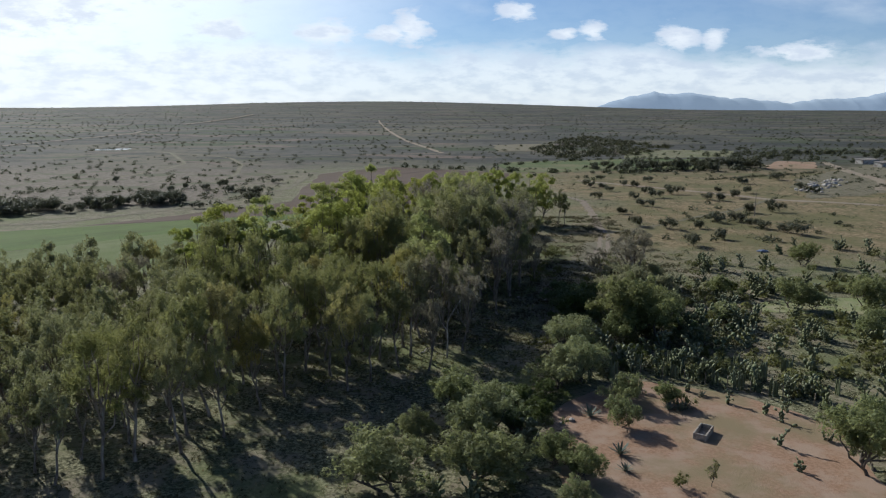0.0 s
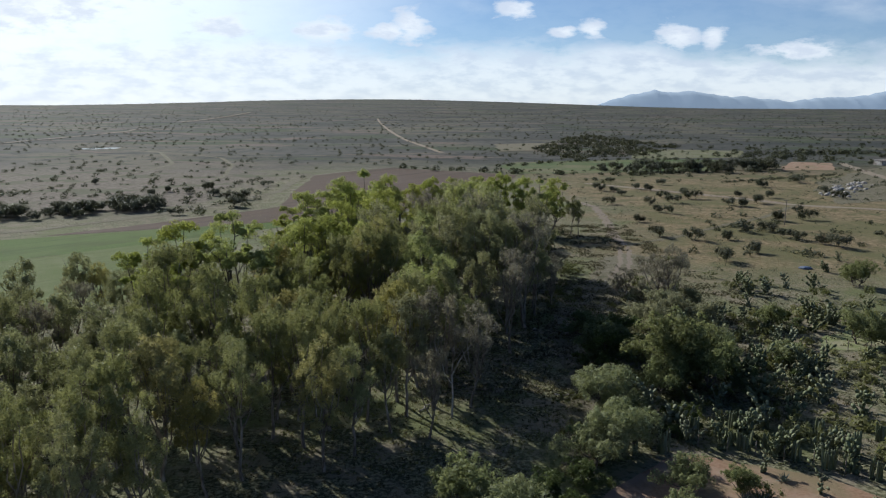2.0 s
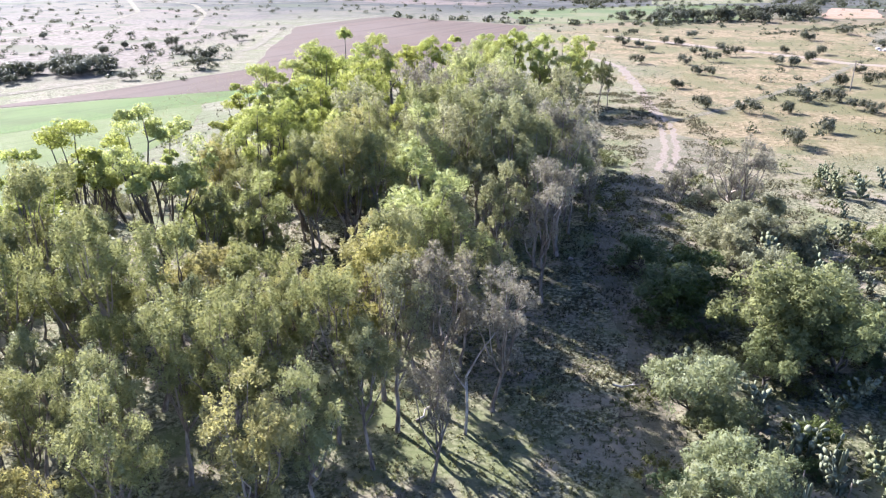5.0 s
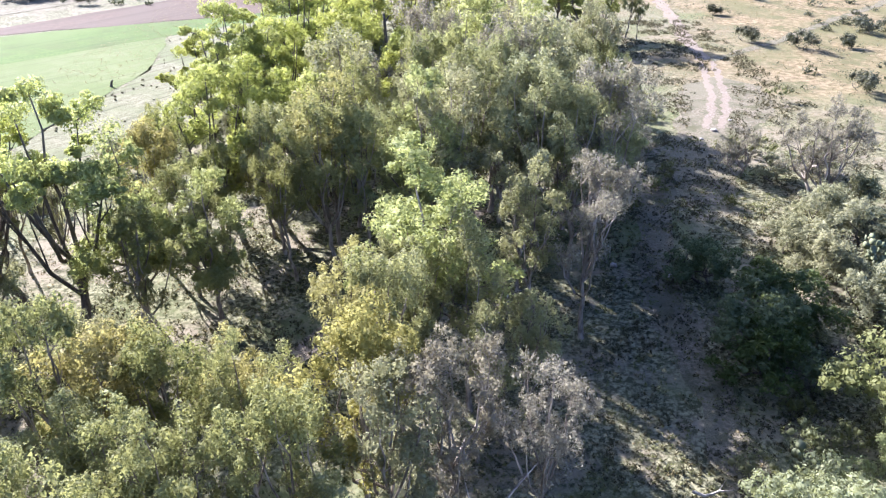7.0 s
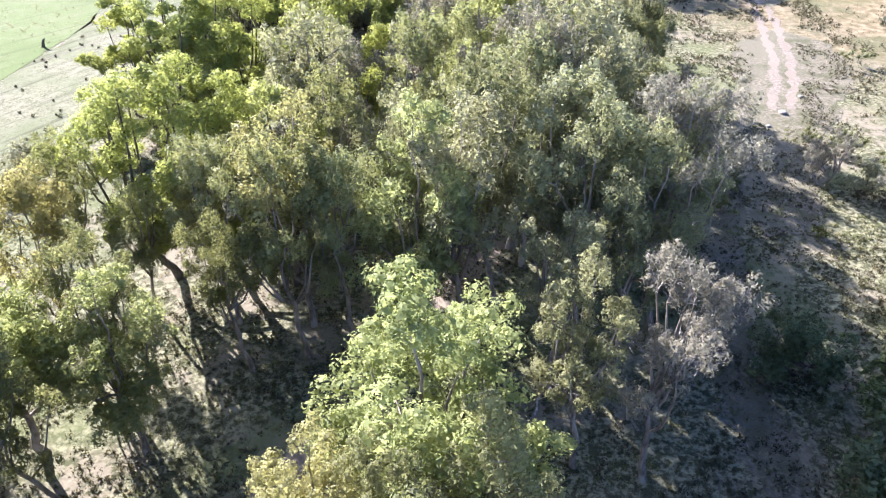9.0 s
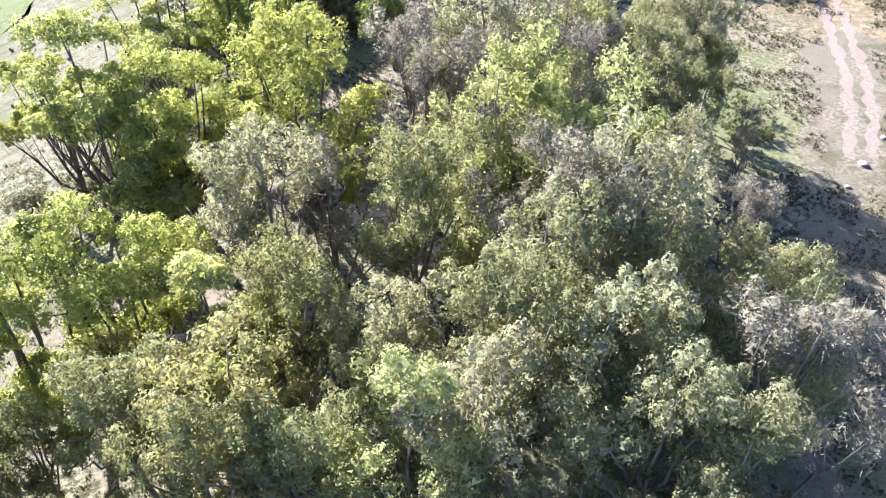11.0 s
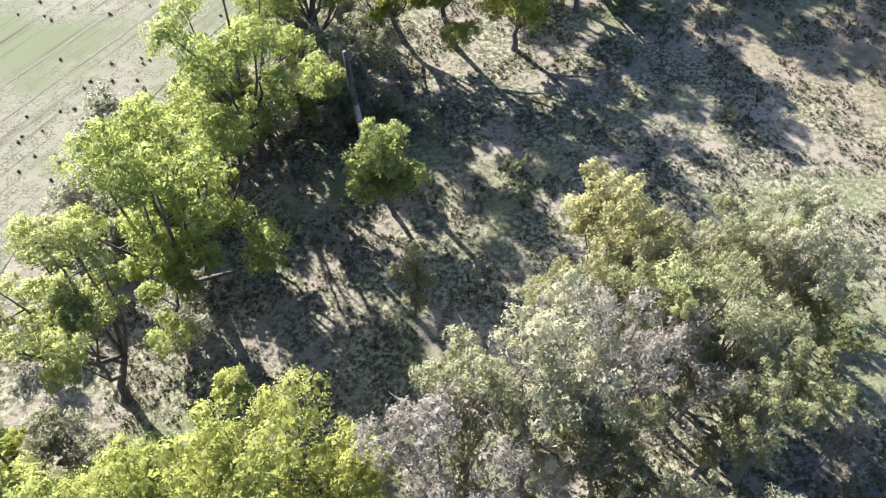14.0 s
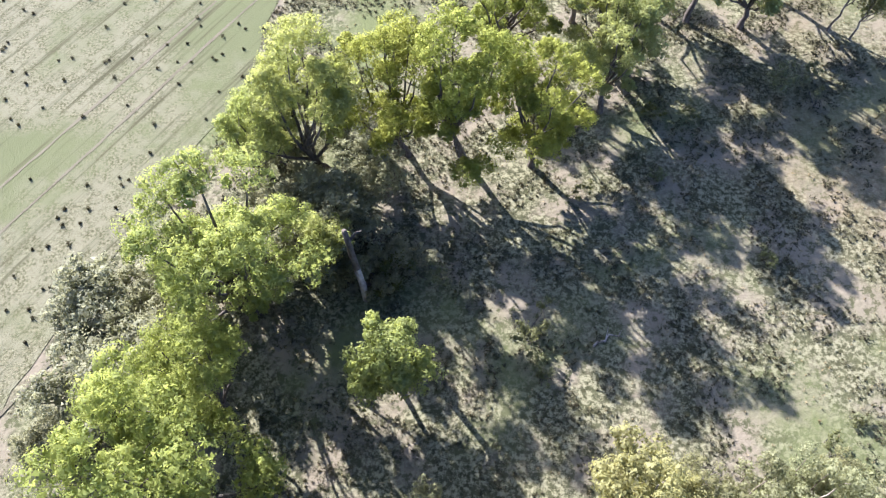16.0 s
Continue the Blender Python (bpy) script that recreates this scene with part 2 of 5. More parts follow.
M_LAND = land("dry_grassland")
M_PALE = soil("mown_field", [(0.105, 0.102, 0.052), (0.265, 0.25, 0.155), (0.24, 0.228, 0.145), (0.155, 0.168, 0.08)], 4.5, 0.9, 0.06, (1.5, 0.05, -33.6), 0.05)
M_LIGHTGREEN = soil("light_green_field", [(0.10, 0.132, 0.038), (0.16, 0.188, 0.066), (0.155, 0.175, 0.07), (0.115, 0.15, 0.042)], 4.0, 0.3, 0.04, (1.2, 0.03, -42))
M_RUT = soil("trodden_sand", [(0.19, 0.155, 0.12), (0.295, 0.245, 0.195), (0.235, 0.19, 0.145), (0.26, 0.215, 0.165)], 3.0, 0.5, 0.1)
M_GREEN = soil("green_crop", [(0.065, 0.115, 0.018), (0.105, 0.16, 0.03), (0.075, 0.105, 0.022), (0.10, 0.145, 0.034)], 2.0, 0.1, 0.03, (0.4, 0.008, -42))
M_PLOUGH = soil("ploughed_soil", [(0.085, 0.058, 0.042), (0.13, 0.085, 0.06), (0.105, 0.075, 0.055), (0.12, 0.085, 0.065)], 1.0, 0.06, 0.02, (0.3, 0.008, -35))
M_MEADOW = soil("far_meadow", [(0.10, 0.13, 0.048), (0.15, 0.165, 0.07), (0.17, 0.16, 0.085), (0.09, 0.125, 0.045)], 0.8, 0.05, 0.02)
M_EARTH = soil("red_bare_earth", [(0.27, 0.165, 0.105), (0.36, 0.23, 0.155), (0.37, 0.265, 0.195), (0.25, 0.195, 0.115)], 3.0, 0.3, 0.09)
M_TRACK = soil("sandy_track", [(0.22, 0.178, 0.13), (0.34, 0.278, 0.212), (0.27, 0.213, 0.16), (0.30, 0.25, 0.185)], 3.0, 0.5, 0.1)
M_LANE = soil("dry_lane_soil", [(0.135, 0.118, 0.078), (0.27, 0.232, 0.17), (0.12, 0.115, 0.064), (0.19, 0.17, 0.115)], 3.0, 0.5, 0.1, None, 0.05)
M_LAWN = soil("short_green_grass", [(0.19, 0.22, 0.09), (0.27, 0.285, 0.14), (0.31, 0.29, 0.18), (0.22, 0.25, 0.11)], 3.0, 0.3, 0.05)

L_BRIGHT = leaf("bright_leaves", (0.135, 0.16, 0.045), (0.405, 0.43, 0.135), (0.73, 0.78, 0.19), 0.44, 0.55, 0.15)
L_GREEN = leaf("eucalyptus_leaves", (0.10, 0.11, 0.046), (0.35, 0.352, 0.165), (0.64, 0.64, 0.22), 0.34, 0.6, 0.27)
L_GREY = leaf("grey_green_leaves", (0.14, 0.138, 0.07), (0.35, 0.345, 0.18), (0.6, 0.59, 0.27), 0.4, 0.65, 0.2)
L_MAUVE = leaf("withered_leaves", (0.15, 0.136, 0.098), (0.33, 0.305, 0.218), (0.5, 0.46, 0.3), 0.38, 0.75, 0.15)
L_OLIVE = leaf("olive_yellow_leaves", (0.15, 0.138, 0.048), (0.395, 0.362, 0.135), (0.65, 0.6, 0.2), 0.4, 0.6, 0.15)
L_LIGHT = leaf("light_eucalyptus_leaves", (0.15, 0.17, 0.065), (0.42, 0.44, 0.19), (0.70, 0.74, 0.26), 0.43, 0.55, 0.12)
L_WILLOW = leaf("willow_leaves", (0.145, 0.147, 0.085), (0.375, 0.37, 0.23), (0.54, 0.53, 0.28), 0.38, 0.6, 0.15)
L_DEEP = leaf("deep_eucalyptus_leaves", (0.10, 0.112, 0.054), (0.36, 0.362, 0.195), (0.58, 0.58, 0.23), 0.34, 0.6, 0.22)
L_TWIG = leaf("dry_grey_twigs", (0.12, 0.105, 0.09), (0.27, 0.245, 0.22), (0.3, 0.27, 0.23), 0.15, 0.8, 0.15)
L_PIRUL = leaf("pepper_tree_leaves", (0.10, 0.12, 0.055), (0.32, 0.34, 0.175), (0.54, 0.57, 0.23), 0.36, 0.55, 0.2)
L_DARK = leaf("dark_bush_leaves", (0.055, 0.08, 0.03), (0.14, 0.175, 0.068), (0.25, 0.3, 0.09), 0.33)
L_SHRUB = leaf("shrub_leaves", (0.09, 0.10, 0.04), (0.22, 0.225, 0.10), (0.36, 0.37, 0.12), 0.35)
L_FAR = leaf("far_bush_leaves", (0.07, 0.075, 0.05), (0.14, 0.14, 0.095), (0.14, 0.15, 0.06), 0.25)
L_TUFT = leaf("weed_tufts", (0.038, 0.037, 0.019), (0.11, 0.10, 0.052), (0.18, 0.16, 0.06), 0.25)
L_STRAW = leaf("straw_grass", (0.24, 0.20, 0.10), (0.44, 0.37, 0.22), (0.46, 0.4, 0.2), 0.3)
L_CACTUS = leaf("cactus_pads", (0.13, 0.15, 0.08), (0.24, 0.26, 0.16), (0.25, 0.28, 0.12), 0.08, 0.6, 0.15)
L_AGAVE = leaf("agave_blades", (0.11, 0.14, 0.11), (0.22, 0.25, 0.20), (0.2, 0.24, 0.14), 0.06, 0.45, 0.2)
M_FURROW = soil("furrow_soil", [(0.15, 0.13, 0.085), (0.23, 0.20, 0.14), (0.17, 0.15, 0.10), (0.20, 0.18, 0.12)], 5.0, 0.5, 0.1)
M_BARK = skin("eucalyptus_bark", (0.11, 0.085, 0.065), (0.27, 0.225, 0.18), 5, c=(0.36, 0.31, 0.26))
M_DARKBARK = skin("dark_bark", (0.07, 0.058, 0.048), (0.17, 0.145, 0.12), 6)
M_PALEWOOD = skin("bleached_wood", (0.34, 0.30, 0.25), (0.58, 0.53, 0.46), 7, c=(0.24, 0.2, 0.17))
M_STONE = skin("pale_stone", (0.34, 0.31, 0.28), (0.56, 0.53, 0.49), 4, (1, 1, 1), c=(0.25, 0.22, 0.19))
M_CONCRETE = skin("weathered_concrete", (0.26, 0.23, 0.20), (0.42, 0.38, 0.33), 5, (1, 1, 1), c=(0.2, 0.17, 0.145))
M_POST = skin("grey_fence_wood", (0.16, 0.13, 0.10), (0.3, 0.26, 0.21), 8)
M_TARP = skin("blue_grey_sheet", (0.12, 0.16, 0.26), (0.22, 0.27, 0.38), 3, (1, 1, 1), 0.6)
# distance haze on the ridge is painted: blue-grey base colour plus an even glow
M_RIDGE = skin("haze_glow_mountain", (0.14, 0.18, 0.23), (0.2, 0.24, 0.29), 0.004, (1, 1, 2), 1.0, 0.0, (0.16, 0.19, 0.22))
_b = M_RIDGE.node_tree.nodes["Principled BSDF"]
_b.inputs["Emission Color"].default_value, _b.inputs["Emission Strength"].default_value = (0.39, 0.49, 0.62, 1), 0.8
M_WATER, _n, _l, _p = base("pond_water")
_p.inputs["Base Color"].default_value, _p.inputs["Roughness"].default_value = (0.10, 0.11, 0.11, 1), 0.08
_g = grain(M_WATER.node_tree, _n.new("ShaderNodeNewGeometry").outputs["Position"], 0.8, 4, 0.2, 0.8)
relief(M_WATER.node_tree, _p, _g, 0.3, 0.03)


# ---- builders ----
def mesh(name, verts, faces, material, smooth=False, normals=None):
    me = bpy.data.meshes.new(name)
    me.from_pydata(verts.tolist() if hasattr(verts, "tolist") else verts, [], faces.tolist() if hasattr(faces, "tolist") else faces)
    me.materials.append(material)
    if smooth or normals is not None:
        me.polygons.foreach_set("use_smooth", [True] * len(me.polygons))
    if normals is not None:
        me.attributes.new("custom_normal", "FLOAT_VECTOR", "POINT").data.foreach_set("vector", np.asarray(normals, np.float32).ravel())
    me.update()
    return me


def foliage_mesh(name, shape, material):
    return mesh(name, shape[0], shape[1], material, False, shape[2])


def piece(name, me, parent, label=""):
    ob = new(name, me)
    ob.parent = parent
    return tagged(ob, label)


def leaves(rng, centres, radii, per, length, width, droop=0.5, shell=0.45, heart=None):
    """Triangular leaves round the centres, thicker towards the skin of each clump, hanging by droop.
    Their normals follow the rounded clump; heart: middles of the boughs, towards which the clumps lean."""
    centres, radii = np.asarray(centres, float), np.asarray(radii, float)
    k = np.repeat(np.arange(len(centres)), per)
    n = len(k)
    d = rng.normal(size=(n, 3))
    d /= np.linalg.norm(d, axis=1, keepdims=True)
    r = shell + (1 - shell) * rng.random(n) ** 0.6
    r *= 1 + 0.22 * np.sin(d[:, 0] * 5 + k) * np.cos(d[:, 1] * 4 + 2 * k)
    at = centres[k] + d * radii[k] * r[:, None]
    axis = np.cross(d, rng.normal(size=(n, 3))) * 0.8 + d * 0.14 + rng.normal(size=(n, 3)) * 0.16 + np.array([0, 0, -droop])
    axis /= np.linalg.norm(axis, axis=1, keepdims=True) + 1e-9
    side = np.cross(axis, d + rng.normal(size=(n, 3)) * 0.24)
    side /= np.linalg.norm(side, axis=1, keepdims=True) + 1e-9
    ln = (length * rng.uniform(0.6, 1.35, n))[:, None]
    wd = (width * rng.uniform(0.6, 1.3, n))[:, None]
    v = np.stack([at - side * wd, at + side * wd, at + axis * ln], 1).reshape(-1, 3)
    out = d / radii[k] * radii[k].mean(1, keepdims=True) + rng.normal(size=(n, 3)) * 0.14
    if heart is not None:
        away = at - np.asarray(heart)[k]
        out += 0.35 * away / (np.linalg.norm(away, axis=1, keepdims=True) + 1e-9)
    out /= np.linalg.norm(out, axis=1, keepdims=True) + 1e-9
    return v, np.arange(3 * n).reshape(-1, 3), np.repeat(out, 3, axis=0)


def pooled(*sets):
    """Several sets of vertices, faces and normals as one."""
    step = np.cumsum([0] + [len(v) for v, f, o in sets])
    return np.concatenate([v for v, f, o in sets]), np.concatenate([f + k for (v, f, o), k in zip(sets, step)]), np.concatenate([o for v, f, o in sets])


_bm = bmesh.new()
bmesh.ops.create_icosphere(_bm, subdivisions=1, radius=1.0)
HEART = np.array([v.co[:] for v in _bm.verts]), np.array([[v.index for v in f.verts] for f in _bm.faces])
_bm.free()


def clumps(rng, centres, radii, per, length, width, droop=0.3, subs=5):
    """Boughs of foliage: each bough a cluster of small rounded clumps clothed in single leaves, with a few leaves inside."""
    centres, radii = np.asarray(centres, float), np.asarray(radii, float)
    if subs <= 1:
        bv, bf = HEART
        n = len(centres)
        push = 0.42 * (1 + rng.uniform(-0.3, 0.3, (n, len(bv), 1)))
        v = (centres[:, None] + bv[None] * radii[:, None] * push).reshape(-1, 3)
        f = (bf[None] + (np.arange(n) * len(bv))[:, None, None]).reshape(-1, 3)
        return pooled((v, f, np.tile(bv, (n, 1))), leaves(rng, centres, radii * 1.03, per, length, width, droop, 0.55))
    k = np.repeat(np.arange(len(centres)), subs)
    n = len(k)
    turn = np.tile(np.arange(subs) * 2.4, len(centres)) + np.repeat(rng.uniform(0, 6.3, len(centres)), subs)
    rise_ = np.tile(1 - 1.35 * (np.arange(subs) + 0.4) / subs, len(centres)) + rng.normal(size=n) * 0.12
    rise_ = np.clip(rise_, -0.6, 1)
    flat = np.sqrt(1 - rise_ ** 2)
    d = np.stack([np.cos(turn) * flat, np.sin(turn) * flat, rise_], 1)
    small = rng.uniform(0.34, 0.56, n)[:, None]
    at = centres[k] + d * radii[k] * (1 - small * 0.5) * rng.uniform(0.75, 1.15, (n, 1))
    skin_ = leaves(rng, at, radii[k] * small * np.array([1, 1, 0.92]), max(6, int(per * 0.85 / subs)), length, width, droop, 0.8, centres[k])
    inner = leaves(rng, centres, radii * 0.75, max(4, int(per * 0.08)), length * 1.2, width * 1.3, droop, 0.1)
    # a knot of broad packed sprays in the middle of every clump
    r = float(np.mean(radii[:, 0])) * 0.4
    return pooled(skin_, inner, leaves(rng, at, radii[k] * small * 0.64, 18, r * 0.6, r * 0.34, 0.0, 0.75, centres[k]))


def tube(points, radii, sides=6):
    """A tapering limb along the points, as vertices and faces."""
    pts = [Vector(p) for p in points]
    verts, faces = [], []
    for i, p in enumerate(pts):
        way = (pts[min(i + 1, len(pts) - 1)] - pts[max(i - 1, 0)]).normalized()
        a = way.orthogonal().normalized()
        b = way.cross(a)
        for s in range(sides):
            t = 2 * math.pi * s / sides
            verts.append(tuple(p + (a * math.cos(t) + b * math.sin(t)) * radii[i]))
    for i in range(len(pts) - 1):
        for s in range(sides):
            q = (s + 1) % sides
            faces.append((i * sides + s, i * sides + q, (i + 1) * sides + q, (i + 1) * sides + s))
    faces.append(tuple((len(pts) - 1) * sides + s for s in range(sides)))
    return verts, faces


def join(many):
    verts, faces = [], []
    for v, f in many:
        k = len(verts)
        verts.extend(v)
        faces.extend(tuple(i + k for i in q) for q in f)
    return verts, faces


def bend(rng, a, b, steps, sag, wob):
    """Points from a to b, bowed upwards at the end."""
    a, b = np.array(a, float), np.array(b, float)
    out = []
    for i in range(steps + 1):
        u = i / steps
        p = a + (b - a) * u
        p[:2] = a[:2] + (b[:2] - a[:2]) * (u ** (1 - sag))
        if 0 < i < steps:
            p += rng.normal(size=3) * wob
        out.append(tuple(p))
    return out


def grow(seed, name, height, fork, spread, low, limbs, twigs, puff, per, leaf_len, leaf_wid, foliage, bark=None, droop=0.5,
         thick=0.17, lean=0.5, dry=0, arm=0.42, top_drop=0.35, stems=1, tall=1.25, merge=False, subs=5, label="", category="tree", group=""):
    """A tree: leaning trunk, rising limbs that branch, clumps of leaves at the branch ends."""
    rng = np.random.default_rng(seed)
    bark = bark or M_BARK
    thing = tagged(new(name), label, category, group)
    centres, radii, wood = [], [], []
    stems_at = []
    for s in range(stems):
        off = rng.normal(size=2) * (0.0 if stems == 1 else 0.35)
        tip = (off[0] * 3 + rng.normal() * lean, off[1] * 3 + rng.normal() * lean, fork * rng.uniform(0.9, 1.1))
        pts = bend(rng, (off[0], off[1], -0.15), tip, 5, 0.0, 0.07 * height / 10)
        k = thick / math.sqrt(stems)
        shape = tube(pts, [k * (1.35 if i == 0 else 1.05 - 0.45 * i / 5) for i in range(6)], 5 if merge else 8)
        if merge:
            wood.append(shape)
        else:
            piece("trunk", mesh("trunk", *shape, bark, True), thing)
        stems_at.append(pts)
    for i in range(limbs):
        pts = stems_at[i % stems]
        j = 5 if i < stems else rng.integers(3, 6)
        root = np.array(pts[j])
        turn = 2.4 * i + rng.uniform(-0.5, 0.5)
        reach = spread * (0.15 if i == 0 else math.sqrt(rng.uniform(0.12, 1.0)))
        z = height * (1 - top_drop * (reach / spread) ** 2 * rng.uniform(0.5, 1.4)) - puff * 0.8
        z = max(z, low + puff)
        end = (root[0] * 0.6 + math.cos(turn) * reach, root[1] * 0.6 + math.sin(turn) * reach, z)
        way = bend(rng, root, end, 5, 0.35, 0.12)
        k = thick * 0.5
        bits = [tube(way[::5] if merge else way, [k, k * 0.2] if merge else [k * (1 - 0.78 * u / 5) for u in range(6)], 3 if merge else 5)]
        centres.append(end)
        radii.append(puff * rng.uniform(0.85, 1.2))
        for t in range(twigs):
            a = np.array(way[rng.integers(1, 6)])
            tt = rng.uniform(0, 2 * math.pi)
            rr = rng.uniform(0.5, 1.15) * spread * arm
            e = a + np.array([math.cos(tt) * rr, math.sin(tt) * rr, rng.uniform(-0.1, 0.75) * rr + 0.3])
            if e[2] < low + puff * 0.5:
                e[2] = low + puff * rng.uniform(0.5, 1.5)
            e[2] = min(e[2], height - puff)
            bits.append(tube([tuple(a), tuple(e)] if merge else bend(rng, a, e, 2, 0.25, 0.08), [k * 0.42, k * 0.1] if merge else [k * 0.42, k * 0.28, k * 0.08], 3))
            centres.append(e)
            radii.append(puff * rng.uniform(0.55, 1.1))
        if merge:
            wood += bits
        else:
            piece("limb", mesh("limb", *join(bits), bark, True), thing)
    if merge:
        piece("stem", mesh("stem", *join(wood), bark, True), thing)
    radii = np.array(radii)[:, None] * np.array([1, 1, tall])
    piece("crown", foliage_mesh("crown", clumps(rng, centres, radii, per, leaf_len, leaf_wid, droop * 0.6, 1 if merge else subs), foliage), thing)
    if dry:
        piece("twig_cloud", foliage_mesh("twig_cloud", leaves(rng, centres, radii * 0.95, dry, 0.6, 0.012, -0.3, 0.1), L_TWIG), thing, "bare grey twigs")["kind"] = "stuff"
    return thing


class Kind:
    """One kind of plant: a few grown shapes, the first use of each placed itself, all others copied from it."""

    def __init__(self, things, height):
        self.things, self.height, self.used, self.turn = things, height, {}, 0

    def put(self, x, y, h, label="", wide=1.0, spin=None, z=0.0, which=None):
        i = self.turn % len(self.things) if which is None else which
        self.turn += 1
        s = h / self.height
        ob = self.things[i]
        scale = Vector((s * wide, s * wide, s))
        spin = random.uniform(0, 360) if spin is None else spin
        if i not in self.used:
            ob.matrix_basis = pose(x, y, z, 0, 0, spin) @ Matrix.Diagonal((*scale, 1))
            self.used[i] = scale
            made = ob
        else:
            f = [scale[k] / self.used[i][k] for k in range(3)]
            made = copy_thing(ob, pose(x, y, z, 0, 0, spin) @ Matrix.Diagonal((*f, 1)))
        if label:
            made["label"] = label
        return made

    def sweep(self):
        for i, ob in enumerate(self.things):
            if i not in self.used:
                for o in (*ob.children_recursive, ob):
                    bpy.data.objects.remove(o)


def inside(p, poly):
    hit = False
    for (x1, y1), (x2, y2) in zip(poly, poly[1:] + poly[:1]):
        if (y1 > p[1]) != (y2 > p[1]) and p[0] < (x2 - x1) * (p[1] - y1) / (y2 - y1) + x1:
            hit = not hit
    return hit


def ragged(outline, step, wob, seed=0):
    """The outline with points every step metres, pushed about by wob."""
    out = []
    for (x1, y1), (x2, y2) in zip(outline, outline[1:] + outline[:1]):
        n = max(1, int(math.hypot(x2 - x1, y2 - y1) / step))
        for i in range(n):
            x, y = x1 + (x2 - x1) * i / n, y1 + (y2 - y1) * i / n
            v = noise.noise_vector((x / step / 2.5, y / step / 2.5, seed)) * wob
            out.append((x + v.x, y + v.y))
    return out


def sheet(name, outline, z, material, label, category, step=2.0, wob=0.8):
    bm = bmesh.new()
    bm.faces.new([bm.verts.new((x, y, rise(x, y) + z)) for x, y in ragged(outline, step, wob, len(name))])
    bmesh.ops.triangulate(bm, faces=bm.faces[:])
    me = bpy.data.meshes.new(name)
    bm.to_mesh(me)
    me.materials.append(material)
    for f in me.polygons:
        if f.normal.z < 0:
            me.flip_normals()
            break
    return tagged(new(name, me), label, category, kind="structure")


def ribbon(name, line, width, z, material, label, category="track", step=2.0, wob=0.3):
    pts = []
    for (x1, y1), (x2, y2) in zip(line, line[1:]):
        n = max(1, int(math.hypot(x2 - x1, y2 - y1) / step))
        pts += [Vector((x1 + (x2 - x1) * i / n, y1 + (y2 - y1) * i / n)) for i in range(n)]
    pts.append(Vector(line[-1]))
    pts = [(pts[max(i - 1, 0)] + pts[i] * 2 + pts[min(i + 1, len(pts) - 1)]) / 4 for i in range(len(pts))]
    verts, faces = [], []
    for i, p in enumerate(pts):
        d = (pts[min(i + 1, len(pts) - 1)] - pts[max(i - 1, 0)]).normalized()
        s = Vector((d.y, -d.x))
        for side in (-1, 1):
            w = width / 2 * (1 + wob * noise.noise((i * 0.45, side * 7.0, len(name) * 3.1)) * 2)
            q = p + s * side * w
            verts.append((q.x, q.y, rise(q.x, q.y) + z))
        if i:
            faces.append((2 * i - 2, 2 * i - 1, 2 * i + 1, 2 * i))
    me = mesh(name, verts, faces, material)
    if me.polygons[0].normal.z < 0:
        me.flip_normals()
    return tagged(new(name, me), label, category, kind="structure")


def smooth(a, b, v):
    t = min(1.0, max(0.0, (v - a) / (b - a)))
    return t * t * (3 - 2 * t)


def rise(x, y):
    """Height of the land: level near, a long low swell far off."""
    d = math.hypot(x, y)
    swell = 58 * smooth(1100, 3200, y) * (1 - 0.55 * smooth(0, 1500, abs(x + 250)))
    return swell * smooth(900, 2000, d) + 2.5 * smooth(600, 1200, d) * noise.noise((x / 300, y / 300, 2))


# ---- land ----
XS = sorted({*range(-4600, -599, 200), *range(-600, 601, 60), *range(600, 4601, 200)})
YS = sorted({*range(-400, 601, 100), *range(600, 4401, 100)})
verts = [(x, y, rise(x, y)) for y in YS for x in XS]
W = len(XS)
faces = [(j * W + i, j * W + i + 1, (j + 1) * W + i + 1, (j + 1) * W + i) for j in range(len(YS) - 1) for i in range(W - 1)]
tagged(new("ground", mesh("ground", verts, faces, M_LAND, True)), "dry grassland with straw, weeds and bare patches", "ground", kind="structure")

PALE = [(-52, 134), (-48, 137), (-37, 149), (-33.2, 168), (-27, 182), (-21.3, 194), (-19, 206), (-16, 236), (-41.5, 210.5), (-50, 202.5), (-46, 180)]
sheet("field_mown", PALE, 0.03, M_PALE, "pale mown field with straw rows and dark tufts", "field", 2.0, 0.9)
sheet("field_light_green", [(-150, 92), (-100, 108), (-68, 124), (-52, 134), (-46.2, 180), (-50.2, 202.3), (-83.6, 170), (-150, 105)], 0.03, M_LIGHTGREEN, "light green grass field", "field", 2.0, 0.9)
for line in ([(-20.5, 206.5), (-28.4, 194.6), (-38.9, 178.8), (-47, 166.6)], [(-24.7, 205.6), (-39, 184.6), (-46, 174.2)], [(-26, 178), (-34.5, 165.2)]):
    ribbon("furrow", line, 0.24, 0.05, M_FURROW, "dark furrow line across the mown field", "furrow", 0.8, 0.5)
sheet("field_green", [(-150, 105.5), (-83.6, 170.5), (-73, 180), (-41.5, 211), (-16, 236.5), (-15, 240), (-43.8, 219), (-72.5, 206), (-96.5, 192.5), (-190, 150)], 0.04, M_GREEN, "bright green young crop strip", "field", 4, 0.5)
sheet("field_ploughed", [(-97, 194.5), (-72.5, 206.5), (-43.4, 219.5), (-15, 240.5), (18, 268), (20, 320), (34, 362), (-27, 402), (-59, 359), (-55, 282), (-51, 249), (-83, 209)], 0.05, M_PLOUGH, "brown ploughed field", "field", 4, 1.0)
